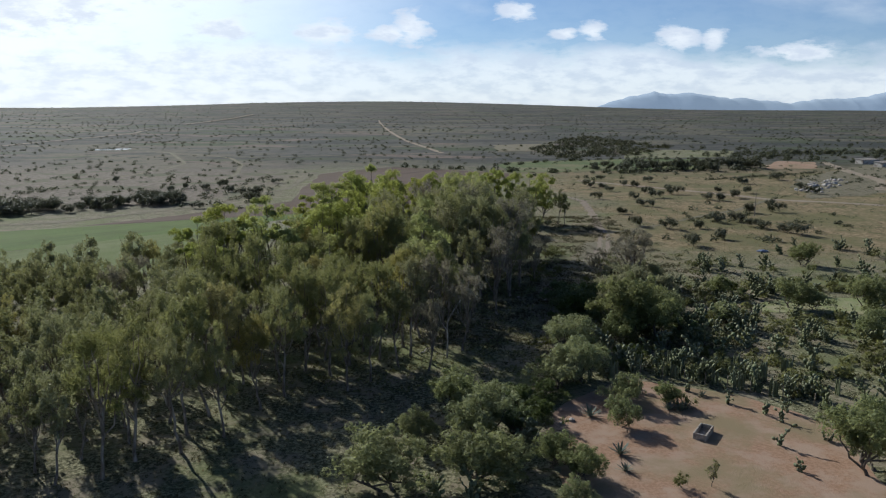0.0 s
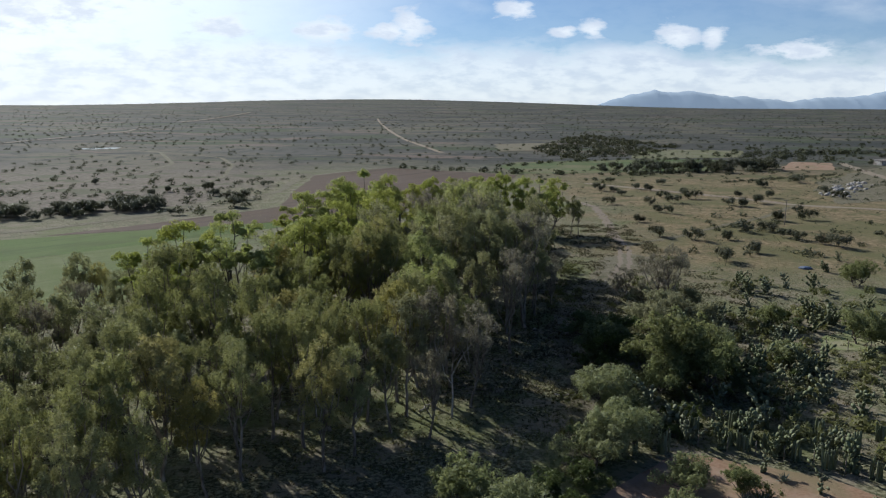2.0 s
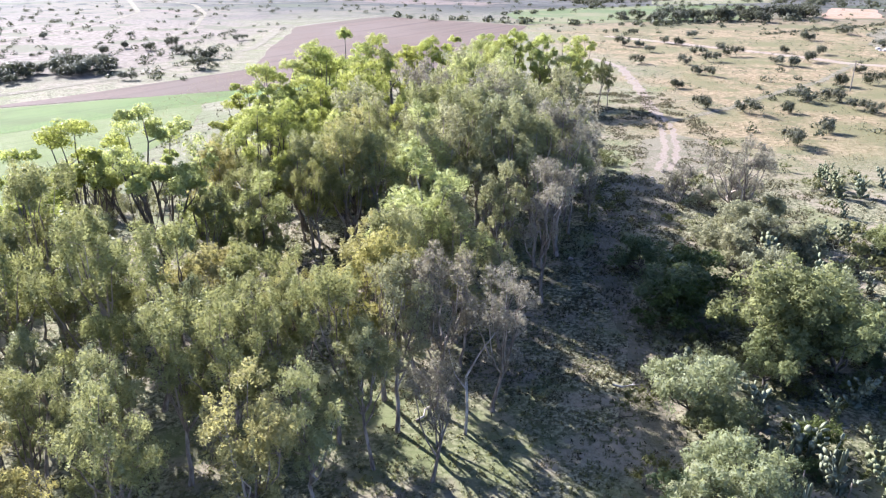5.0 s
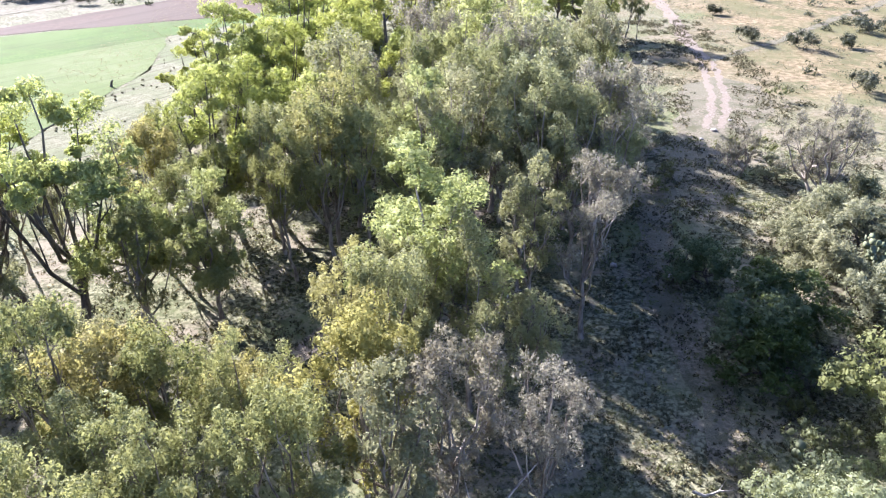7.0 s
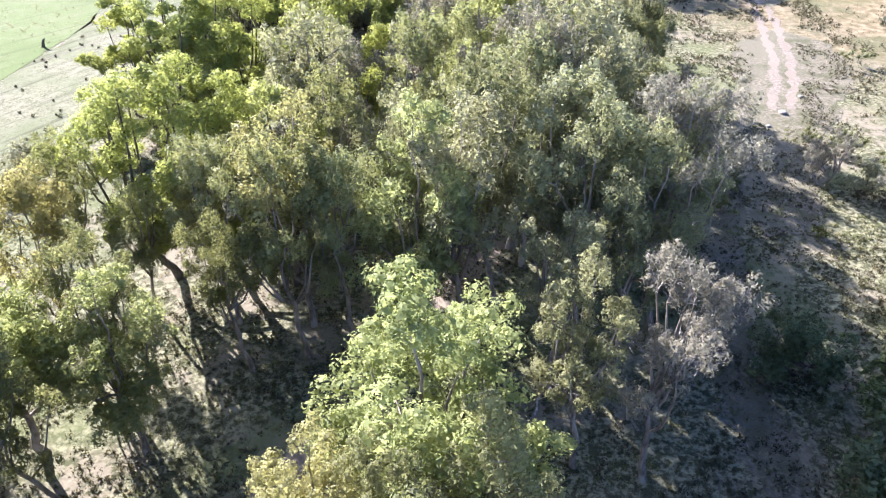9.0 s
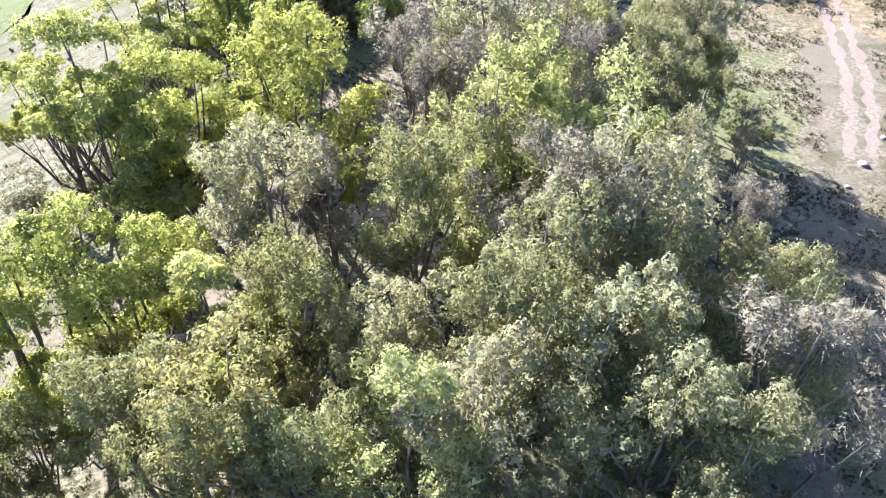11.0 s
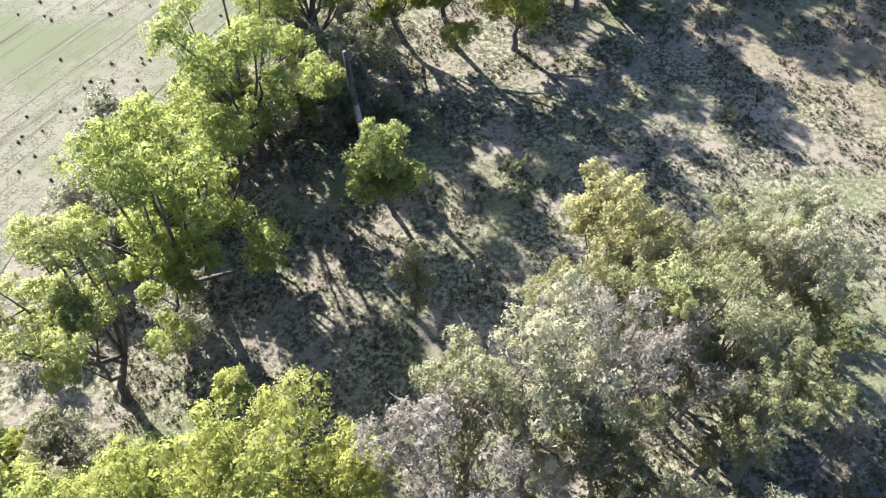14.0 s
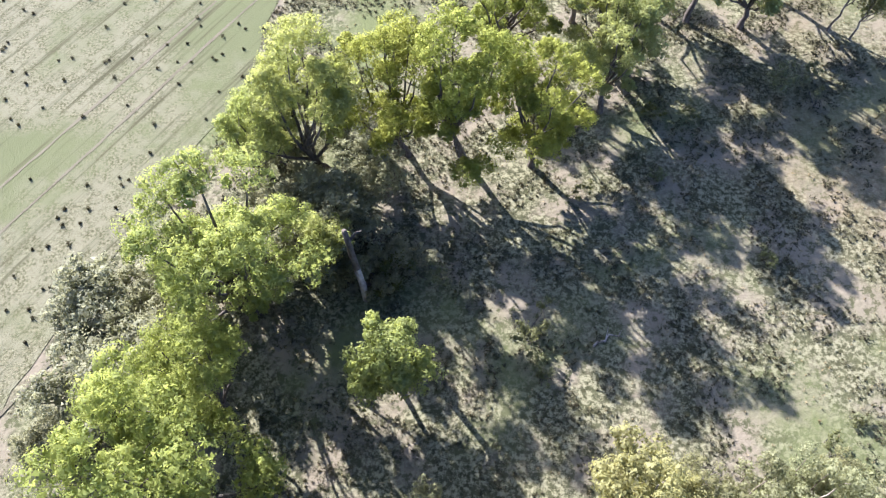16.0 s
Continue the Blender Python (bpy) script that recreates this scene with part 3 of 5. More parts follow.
sheet("field_meadow", [(29, 414), (38, 441), (103, 465), (135, 476), (171, 471), (141, 396), (95, 383), (57, 372), (32, 370)], 0.08, M_MEADOW, "dull green far meadow strip", "field", 6, 1.5)
sheet("field_meadow_far", [(126, 528), (159, 582), (219, 568), (187, 495), (137, 482), (115, 478)], 0.10, M_PALE, "pale far stubble field", "field", 6, 2)
sheet("yard_earth", [(13.5, 75.5), (16.3, 78.6), (21, 82.4), (27, 80.8), (33.2, 77.7), (37, 73), (39.5, 69), (37.5, 58.8), (38, 48), (24, 44), (12, 50), (10, 57), (10.2, 63), (9.5, 68)], 0.03, M_EARTH, "bare red earth yard", "yard", 1.2, 0.7)
sheet("lawn", [(49.5, 112.6), (51.2, 117), (57.8, 122.3), (71.6, 121), (69, 111)], 0.03, M_LAWN, "short sunlit green grass patch", "lawn", 1.2, 0.6)
sheet("bare_patch", [(22, 132), (26, 132), (31, 142), (36, 152), (42, 162), (44, 172), (39, 177), (33, 172), (28, 158), (24, 146)], 0.03, M_LANE, "bare stony soil round the track", "soil", 1.0, 1.4)
ribbon("lane", [(11, 78), (14.5, 92), (15.5, 101), (15.4, 113), (15.8, 121), (19, 132), (24, 143), (29, 153), (33, 162)], 2.5, 0.035, M_LANE, "dry sandy lane beside the grove", "lane", 1.2, 0.35)
GROVE_PATH = [(-16.5, 101), (-13.2, 105.4), (-10.5, 110), (-5.2, 119.6), (-2.2, 124.5), (0.3, 128.7), (2.6, 131.5)]
ribbon("grove_path", GROVE_PATH, 1.5, 0.035, M_TRACK, "narrow sandy path through the grove", "path", 0.8, 0.4)
for off in (-0.95, 0.95):
    ribbon("rut", [(31.5 + off, 154), (34 + off, 160), (36.4 + off, 167), (38.4 + off, 176), (40.5 + off, 186)], 1.0, 0.042, M_RUT, "pale sandy wheel rut of the farm track", "track", 0.5, 0.55)
ribbon("track", [(40.5, 186), (41, 196), (44, 217.6), (47.4, 254), (42.8, 270.2)], 2.4, 0.035, M_RUT, "pale sandy farm track", "track", 1.2, 0.4)
ribbon("track_east", [(58, 328), (86, 297), (105, 275), (114, 260), (131, 253), (146, 245), (200, 215)], 4.4, 0.035, M_TRACK, "pale dirt road across the dry plain", "road", 2.5, 0.32)
ribbon("track_diggings", [(228, 451), (208, 388), (193, 326), (170, 290)], 5.5, 0.09, M_TRACK, "pale dirt road to the diggings", "road", 4, 0.3)
ribbon("track_link", [(114, 260), (91.6, 232), (75.8, 218), (58, 200), (41, 186)], 1.7, 0.042, M_LANE, "faint pale dirt track", "track", 1.5, 0.5)
ribbon("road_west", [(-172, 240), (-162, 269), (-149, 307), (-143, 380), (-146, 420), (-193, 525), (-218, 538)], 2.4, 0.10, M_LANE, "pale dirt road on the plain", "road", 8, 0.2)
ribbon("road_pond", [(-218, 538), (-160, 495), (-134, 468), (-112, 412), (-97, 343), (-97, 309)], 2.4, 0.12, M_LANE, "pale dirt road bending past the bushes", "road", 8, 0.2)
ribbon("road_far", [(-1, 523), (-37, 721), (-57, 871), (-80, 1050), (-141, 1598)], 4, 0.2, M_TRACK, "long pale dirt road running to the skyline", "road", 20, 0.25)
ribbon("road_hill", [(-466, 1333), (-474, 1542), (-451, 1783)], 9, 1.2, M_TRACK, "far pale road on the hillside", "road", 30, 0.2)
ribbon("road_skirt", [(-352, 592), (-361, 708), (-373, 903), (-429, 1121)], 4, 0.6, M_TRACK, "faint pale road along the foot of the hill", "road", 20, 0.4)
ribbon("road_plain", [(-126, 471), (-86, 489), (-46, 509), (-1, 520)], 3, 0.15, M_LANE, "faint dirt road across the plain", "road", 8, 0.3)
ribbon("bank", [(-190, 158), (-103, 203), (-82, 233), (-61, 289), (-64, 350), (-30, 408)], 3.2, 0.06, M_LANE, "pale sandy bank along the fields", "bank", 4, 0.3)
sheet("quarry_soil", [(128, 262), (150, 270), (190, 300), (215, 350), (260, 400), (300, 430), (250, 440), (200, 385), (160, 340), (140, 300)], 0.06, M_LANE, "bare pale diggings", "soil", 5, 4)
sheet("field_bare_east", [(203, 458), (222, 450), (199, 399), (170, 398)], 0.10, M_EARTH, "bare reddish far field", "field", 6, 2)
sheet("field_bare_north", [(41, 642), (98, 677), (85, 568), (37, 543)], 0.30, M_FURROW, "bare pinkish earth far on the plain", "field", 8, 4)
sheet("pond", [(-262, 546), (-246, 546), (-236, 556), (-238, 570), (-256, 566)], 0.15, M_WATER, "small shining pond", "pond", 3, 0.8)

# far mountains on the skyline, their haze painted into the glowing material
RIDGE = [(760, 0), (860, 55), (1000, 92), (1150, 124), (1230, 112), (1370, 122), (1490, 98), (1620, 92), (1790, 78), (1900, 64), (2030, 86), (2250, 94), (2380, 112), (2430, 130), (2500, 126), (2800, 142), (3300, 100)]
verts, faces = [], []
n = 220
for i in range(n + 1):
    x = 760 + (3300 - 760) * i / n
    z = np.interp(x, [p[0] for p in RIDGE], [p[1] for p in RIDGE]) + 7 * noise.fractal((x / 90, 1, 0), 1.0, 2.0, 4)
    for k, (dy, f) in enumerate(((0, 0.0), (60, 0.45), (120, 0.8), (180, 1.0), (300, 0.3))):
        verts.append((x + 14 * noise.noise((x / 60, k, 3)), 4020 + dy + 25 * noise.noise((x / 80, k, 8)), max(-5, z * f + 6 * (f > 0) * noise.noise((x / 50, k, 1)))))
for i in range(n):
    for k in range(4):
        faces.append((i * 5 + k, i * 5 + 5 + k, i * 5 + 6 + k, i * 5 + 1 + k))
tagged(new("backdrop_mountains", mesh("backdrop_mountains", verts, faces, M_RIDGE, True)), "mountain range on the skyline, blue haze put in as colour and glow", "mountains", kind="structure")

# ---- trees of the grove ----
EU = "tall slender eucalyptus with grey-green hanging leaves"
def eucalypts(seed, many, height, fork, spread, low, limbs, twigs, puff, per, leaf_len, leaf_wid, foliage, label, group="grove", **more):
    return Kind([grow(seed + i, "eucalyptus_tree", height, fork, spread, low, limbs, twigs, puff, per, leaf_len, leaf_wid, foliage, label=label, group=group, **more) for i in range(many)], height)


GREEN = eucalypts(10, 5, 14, 6.8, 2.5, 5.8, 9, 2, 0.8, 640, 0.108, 0.038, L_GREEN, EU, droop=0.7, lean=0.7, arm=0.42, tall=1.65, subs=5)
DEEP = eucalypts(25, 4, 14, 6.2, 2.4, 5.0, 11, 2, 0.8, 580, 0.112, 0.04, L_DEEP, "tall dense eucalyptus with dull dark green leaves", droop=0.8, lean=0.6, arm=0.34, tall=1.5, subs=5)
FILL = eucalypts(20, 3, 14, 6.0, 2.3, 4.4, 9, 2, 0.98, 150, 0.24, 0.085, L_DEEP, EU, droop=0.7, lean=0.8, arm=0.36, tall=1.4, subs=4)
GREY = eucalypts(30, 4, 13, 5.8, 2.3, 5.2, 9, 2, 0.82, 430, 0.125, 0.042, L_GREY, "thin eucalyptus with sparse grey leaves and dry twigs", droop=0.6, lean=0.8, tall=1.5, subs=4, dry=24)
DRY = eucalypts(40, 3, 12, 4.4, 2.5, 3.4, 9, 2, 0.68, 380, 0.105, 0.02, L_MAUVE, "half-dead eucalyptus with bare grey twigs", droop=0.4, lean=0.8, dry=60, tall=1.5)
BRIGHT = eucalypts(50, 4, 15, 4.4, 4.0, 3.0, 13, 2, 1.1, 1120, 0.108, 0.043, L_BRIGHT, "broad eucalyptus with bright yellow-green crown", "field edge trees", bark=M_DARKBARK, arm=0.36, droop=0.2, thick=0.27, lean=1.1, top_drop=0.62, tall=0.95, subs=8)
OPEN = eucalypts(60, 2, 16, 3.8, 4.3, 9.5, 7, 5, 1.0, 640, 0.135, 0.056, L_BRIGHT, "open forked tree with sparse bright green crown", "field edge trees", bark=M_DARKBARK, arm=0.34, droop=0.2, thick=0.32, lean=1.0, top_drop=0.36, tall=0.8, subs=7)
OLIVE = eucalypts(70, 3, 13, 5.0, 2.5, 4.0, 9, 2, 0.95, 540, 0.125, 0.046, L_OLIVE, "eucalyptus with yellowish olive crown", droop=0.5, lean=0.6, tall=1.45, subs=5)
# fuller crowns with hanging light leaves
BRIGHT_TALL = eucalypts(81, 2, 16, 5.6, 2.8, 5.0, 13, 2, 1.1, 900, 0.108, 0.04, L_LIGHT, "full eucalyptus with light green hanging crown", droop=0.7, thick=0.2, tall=1.35, top_drop=0.75, subs=6)

PLACED = []


def plant(kind, rows, wide=1.0):
    for x, y, h in rows:
        kind.put(x, y, h, wide=wide)
        PLACED.append((x, y))


plant(OPEN, [(-35.2, 107.1, 16), (-32.5, 114, 16.9), (-26.5, 110.5, 18.3), (-23.1, 153.3, 15.9), (-27.2, 146.5, 12.8), (-23, 142, 17)])
plant(BRIGHT, [(-20.2, 127.5, 15.2), (-17, 129.4, 15.3), (-11.8, 126.6, 14.8), (-17.5, 142.8, 15.6), (-10.3, 145.2, 17.6), (-19.2, 161, 18),
               (-17.2, 174, 18.4), (-13, 186.5, 16), (-6.5, 188, 14), (-2, 187.5, 15.5), (3.4, 187, 14), (-18.5, 167, 13), (10.5, 197.5, 14),
               (18.4, 203, 14.3), (23.2, 202.3, 14), (-17.5, 186, 10), (8, 203, 14.5), (13, 206.5, 15), (1.5, 198.5, 14.5), (27, 206, 13.5), (9.5, 192.5, 13)], 1.03)
plant(BRIGHT_TALL, [(-3.1, 107, 16.2)], 1.4)
plant(BRIGHT_TALL, [(-22.9, 112.2, 15.4), (-17.6, 112.2, 12)], 1.2)
plant(BRIGHT_TALL, [(3.4, 137.5, 19.2), (0.5, 137.2, 18.7), (5.6, 134.3, 19.2), (-3.5, 120.1, 16.8), (9.2, 153.6, 14.8)])
plant(GREEN, [(-14.9, 122.5, 13), (-13.2, 118.2, 11.6), (-10.1, 119.4, 14.2), (-9.2, 127.7, 15.2), (-6.8, 118.8, 13.6), (-2.9, 133.4, 16), (-11.4, 87, 13.1), (-14.8, 89.2, 12), (-13.2, 83.3, 13.2), (-20.9, 92.9, 13.8),
              (-14, 93.2, 12.3), (-17.1, 89.5, 11.8), (-20.1, 85.7, 11.5), (-17.3, 77.1, 12), (-23.8, 71.6, 12.8), (-28, 80.4, 12.8), (-24.6, 67.1, 13.2), (-27.4, 61.7, 13), (-29, 91, 15), (-24, 89.5, 15.2), (-31.5, 101.3, 15.5), (31.1, 202, 9.5), (32.8, 200.9, 8.2)])
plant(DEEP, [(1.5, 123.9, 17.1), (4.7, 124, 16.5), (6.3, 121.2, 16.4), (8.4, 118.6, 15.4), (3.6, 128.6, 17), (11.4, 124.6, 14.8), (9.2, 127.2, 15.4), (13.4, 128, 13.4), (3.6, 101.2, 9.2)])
plant(GREY, [(-11.1, 133.5, 16.3), (6.4, 129.8, 18.6), (4.8, 111.3, 12.7), (1.4, 147.7, 18.3), (-1.6, 148.3, 15.6), (8.4, 156.4, 12.6), (16.4, 157, 14.7), (14.6, 152.8, 12), (9.9, 137.2, 13), (-0.4, 121.2, 16.2), (-5.2, 125.2, 14.6),
             (11.8, 148.6, 12.5), (7.2, 143.4, 13.4), (12.6, 142.6, 11.6), (4.2, 116.8, 12), (10.4, 160, 10.6), (17.8, 160.8, 9), (5.6, 147.4, 13)])
plant(DRY, [(-7.6, 136.8, 13.3), (2.9, 130.8, 18), (3.8, 133.4, 15.4), (8.2, 110.4, 13.4), (-1.4, 93.1, 12.9), (2.5, 92.9, 11), (-1.7, 85.4, 8.8), (-2.8, 145.4, 17.2), (4.2, 151.2, 16.4), (11.2, 121.6, 16.4), (14.2, 137, 10.8), (0.6, 142.6, 13.4), (8.2, 150.2, 13), (-12.8, 136.6, 10.6)])
plant(GREEN, [(12.6, 155.4, 12.6), (17.6, 153.8, 10), (15.4, 150, 10.4), (19, 157.6, 9.4), (6.6, 155.6, 12.4), (3.2, 155.4, 11)])
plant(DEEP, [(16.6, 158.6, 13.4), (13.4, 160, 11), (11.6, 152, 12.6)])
plant(OLIVE, [(-5.3, 94.3, 12.9), (-7, 104.3, 10.8), (6, 159.4, 14.2), (-16.4, 94.4, 12), (-10.2, 122.3, 15.4), (-16.4, 125.4, 10.4)], 1.1)
LOW = Kind([grow(85, "young_tree", 8.5, 3.0, 1.7, 1.8, 10, 3, 0.8, 420, 0.15, 0.055, L_BRIGHT, M_DARKBARK, droop=0.3, thick=0.15, top_drop=0.65, tall=1.15, subs=6, label="young tree with round bright green crown", group="field edge trees")], 8.5)
plant(LOW, [(-6.6, 168.2, 9.2), (-12.3, 177, 7.5), (-19.4, 139.4, 10.4)], 1.2)
SAPLING = Kind([grow(86, "sapling", 7, 2.4, 1.25, 2.0, 9, 2, 0.5, 130, 0.15, 0.05, L_GREY, M_DARKBARK, dry=20, thick=0.1, top_drop=0.6, subs=3, label="thin grey-green sapling on open grass")], 7)
plant(SAPLING, [(-5.0, 159.3, 7.5), (22.6, 57.6, 2.6)])

GROVE = [(-62, 50), (-40, 52), (-28, 58), (-17, 71), (-7, 83), (0, 96), (6, 112), (12, 122), (15, 138), (13, 147), (2, 147), (-10, 134), (-18, 134), (-24, 128), (-32, 118), (-42, 124), (-54, 118), (-68, 110)]
rnd = random.Random(5)
# open floor of the grove: x, y, radius
GLADES = [(-6, 113.5, 4), (-1, 115, 3.5), (3, 119.4, 2.6), (-9.5, 112, 3), (-12.8, 115.5, 3.6), (-13, 105.5, 4.2), (-20, 103.5, 5), (-14.5, 99.5, 4), (-24.5, 100, 4), (-8.5, 100, 3), (-11, 144, 3.5), (-4.4, 137, 2.6), (-8.4, 132.6, 2.6), (-11, 131, 2.4), (-25, 131, 5.5), (-3, 126, 3.2), (-24, 143, 4)]
for x, y in GROVE_PATH:
    GLADES.append((x, y, 1.7))
tries = 0
fill = []
while tries < 9000 and len(fill) < 150:
    tries += 1
    p = (rnd.uniform(-68, 15), rnd.uniform(50, 148))
    deep = p[1] > 104
    gap = 4.0 if deep else 3.5
    if not inside(p, GROVE) or any((p[0] - q[0]) ** 2 + (p[1] - q[1]) ** 2 < gap * gap for q in PLACED) or any((p[0] - x) ** 2 + (p[1] - y) ** 2 < r * r for x, y, r in GLADES):
        continue
    if deep and rnd.random() < 0.5:
        GLADES.append((*p, 2.5))
        continue
    k = rnd.random()
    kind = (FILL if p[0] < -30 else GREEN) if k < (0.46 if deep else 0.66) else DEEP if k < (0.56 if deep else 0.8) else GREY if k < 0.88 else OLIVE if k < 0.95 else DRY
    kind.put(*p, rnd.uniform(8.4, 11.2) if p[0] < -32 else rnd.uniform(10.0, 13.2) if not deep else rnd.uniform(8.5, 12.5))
    PLACED.append(p)
    fill.append(p)

# ---- pepper trees, bushes and cactus of the eastern scrub ----
PIRUL = Kind([grow(100 + i, "pepper_tree", 6, 1.2, 2.7, 0.3, 12, 2, 1.08, 420, 0.135, 0.05, L_PIRUL, M_DARKBARK, droop=0.8, thick=0.2, stems=2, lean=0.5, top_drop=0.55, label="round pepper tree with light green drooping leaves", group="pepper trees") for i in range(3)], 6)
plant(PIRUL, [(26, 101, 8.2), (29, 98.5, 6.6), (15.9, 92.2, 5.4), (17.4, 89.4, 3.6), (16.6, 82.0, 5.2), (13.4, 79.4, 4.7), (2.3, 70.3, 5.4), (3.6, 67.3, 5.3), (-2.1, 65.2, 3.3), (9.6, 61, 3.4), (12.2, 58, 3.2), (10.8, 53, 2.8), (40.5, 62, 5.4), (17.4, 69.4, 3.0), (19.5, 75, 3.3), (24.2, 75.6, 2.3),
              (37.6, 59.5, 6.6), (23.5, 96, 4.2), (33, 108, 4.6), (55.1, 114.3, 4.8), (58.8, 114.2, 3.6), (66, 110.5, 6), (73.3, 149, 4.6), (68, 100, 5.5), (60, 99, 4), (76, 118, 5.5), (80, 104, 6), (46, 122, 3.6), (42, 106, 3.4)], 1.15)
plant(PIRUL, [(-4.3, 57.4, 5.0), (3.2, 58.4, 4.8)], 1.45)
DARK = Kind([grow(110 + i, "dark_bush", 5, 1.0, 2.7, 0.4, 9, 3, 0.85, 100, 0.25, 0.095, L_DARK, M_DARKBARK, droop=0.4, stems=2, top_drop=0.5, label="dense dark green bush in the shade of the grove", category="bush") for i in range(2)], 5)
plant(DARK, [(19.2, 106.6, 4.2), (20.6, 109.2, 4.8), (22, 112, 4.6), (19.7, 117.4, 3.4), (10, 70.5, 2.4), (8.2, 74.5, 2.6), (4.5, 64, 2.2), (12.5, 83, 2.6), (23, 88, 2.4), (34, 100, 2.6), (7.2, 67.8, 2.6), (11.2, 76.8, 2.4)], 1.3)
MESQ = Kind([grow(120, "mesquite_tree", 9.4, 2.6, 3.9, 2.4, 12, 4, 0.62, 170, 0.19, 0.03, L_MAUVE, M_BARK, droop=0.1, thick=0.24, stems=2, dry=70, label="wide sparse mesquite with brown bare twigs")], 9.4)
plant(MESQ, [(34.5, 132.5, 9.6), (29.5, 139.5, 5)])
BUSH = Kind([grow(130 + i, "shrub", 2.2, 0.4, 1.15, 0.1, 5, 2, 0.42, 42, 0.17, 0.05, L_SHRUB, M_DARKBARK, droop=0.1, thick=0.05, stems=2, lean=0.2, top_drop=0.5, merge=True, label="low rounded green shrub on dry ground", category="shrub", group="scrub") for i in range(3)], 2.2)
MBUSH = Kind([grow(140 + i, "mesquite_bush", 2.6, 0.5, 1.7, 0.1, 6, 2, 0.66, 84, 0.2, 0.075, L_FAR, M_DARKBARK, droop=0.1, thick=0.07, stems=2, lean=0.3, top_drop=0.5, merge=True, label="dark mesquite bush on the dry plain", category="bush", group="plain bushes") for i in range(3)], 2.6)
for x, y in [(57.7, 301.5), (61.5, 296.9), (62.9, 283.9), (52.7, 260.4), (76.3, 302.9), (87.1, 322.4), (76.5, 277.8), (87.6, 291.3), (76.3, 264.3), (65.9, 260), (63.9, 243.5), (66.8, 240), (91.6, 257.8), (94.3, 255.2),
             (114.5, 280.2), (138.3, 280.7), (91.8, 224.6), (81.8, 207.7), (75.9, 207.6), (68.2, 195.9), (52, 199.8), (59.4, 193.3), (68.2, 179.6), (82.7, 198.7), (85.1, 194.4), (87, 190.9), (88.8, 185), (103.1, 227.7)]:
    MBUSH.put(x, y, rnd.uniform(1.9, 3.2), wide=rnd.uniform(0.9, 1.35))
for x, y in [(108.8, 244.3), (57.7, 169.7), (86.5, 275.6), (103.5, 284), (69.5, 332), (73.7, 305.7), (52.2, 222.9), (104.1, 264.9), (142.6, 297.8), (124.3, 317), (147.9, 334), (-72.4, 265), (-66.6, 268.7), (-65.2, 248.4),
             (-69.7, 312), (-80.5, 280), (-86.6, 292.7), (-92.2, 284), (-101, 288), (-101.4, 275.6), (-96.6, 247.8), (-139, 316), (-76.8, 231), (-100, 241.7), (-106.5, 238.6), (-110.2, 235.7), (-112, 225)]:
    MBUSH.put(x, y, rnd.uniform(1.9, 3.6), wide=rnd.uniform(0.9, 1.4))
# dark row of bushes beyond the sandy bank, and the tree line at the far meadow
for i in range(60):
    u = rnd.random()
    MBUSH.put(-150 + 62 * u + rnd.gauss(0, 4), 206 + 40 * u + rnd.gauss(0, 5), rnd.uniform(2.2, 4.2), wide=1.2)
for i in range(26):
    u = i / 25
    MBUSH.put(76 + 92 * u + rnd.gauss(0, 2), 385 + 18 * u + rnd.gauss(0, 6), rnd.uniform(3, 6.5), wide=1.1)


def pad(rng, at, up, face, size):
    """One flat cactus pad: eight-sided rim and two bulged sides."""
    at, up, face = Vector(at), Vector(up).normalized(), Vector(face).normalized()
    side = up.cross(face).normalized()
    face = side.cross(up)
    mid = at + up * size * 0.55
    v = [tuple(mid + (up * math.sin(t) * 0.55 + side * math.cos(t) * 0.40) * size) for t in [2 * math.pi * i / 8 for i in range(8)]]
    v += [tuple(mid + face * size * 0.10), tuple(mid - face * size * 0.10)]
    f = [(i, (i + 1) % 8, 8) for i in range(8)] + [((i + 1) % 8, i, 9) for i in range(8)]
    return v, f


def nopal(seed, count, wide, split, label):
    rng = np.random.default_rng(seed)
    thing = tagged(new("prickly_pear"), label, "cactus", "prickly pears")
    grown, shapes = [], []
    for i in range(count):
        if i < 3 + count // 10 or not grown:
            r = wide * rng.uniform(0, 0.55)
            t = rng.uniform(0, 6.3)
            at, up = Vector((math.cos(t) * r, math.sin(t) * r, -0.03)), Vector((rng.normal() * 0.3, rng.normal() * 0.3, 1)).normalized()
        else:
            a, u, s = grown[int(len(grown) * rng.random() ** 0.7)]
            out = Vector((a.x, a.y, 0)) * 0.35
            up = (u + out + Vector((rng.normal() * 0.55, rng.normal() * 0.55, 0.35 + rng.normal() * 0.25))).normalized()
            at = a + u * s * 1.02
        size = rng.uniform(0.34, 0.52)
        grown.append((at, up, size))
        t = rng.uniform(0, 6.3)
        shape = pad(rng, at, up, (math.cos(t), math.sin(t), 0.1), size)
        grown[-1] = (at, up, size)
        shapes.append(shape)
    if split:
        for s in shapes:
            piece("pad", mesh("pad", *s, L_CACTUS, True), thing)
    else:
        piece("cactus_body", mesh("cactus_body", *join(shapes), L_CACTUS, True), thing)["kind"] = "stuff"
    return thing


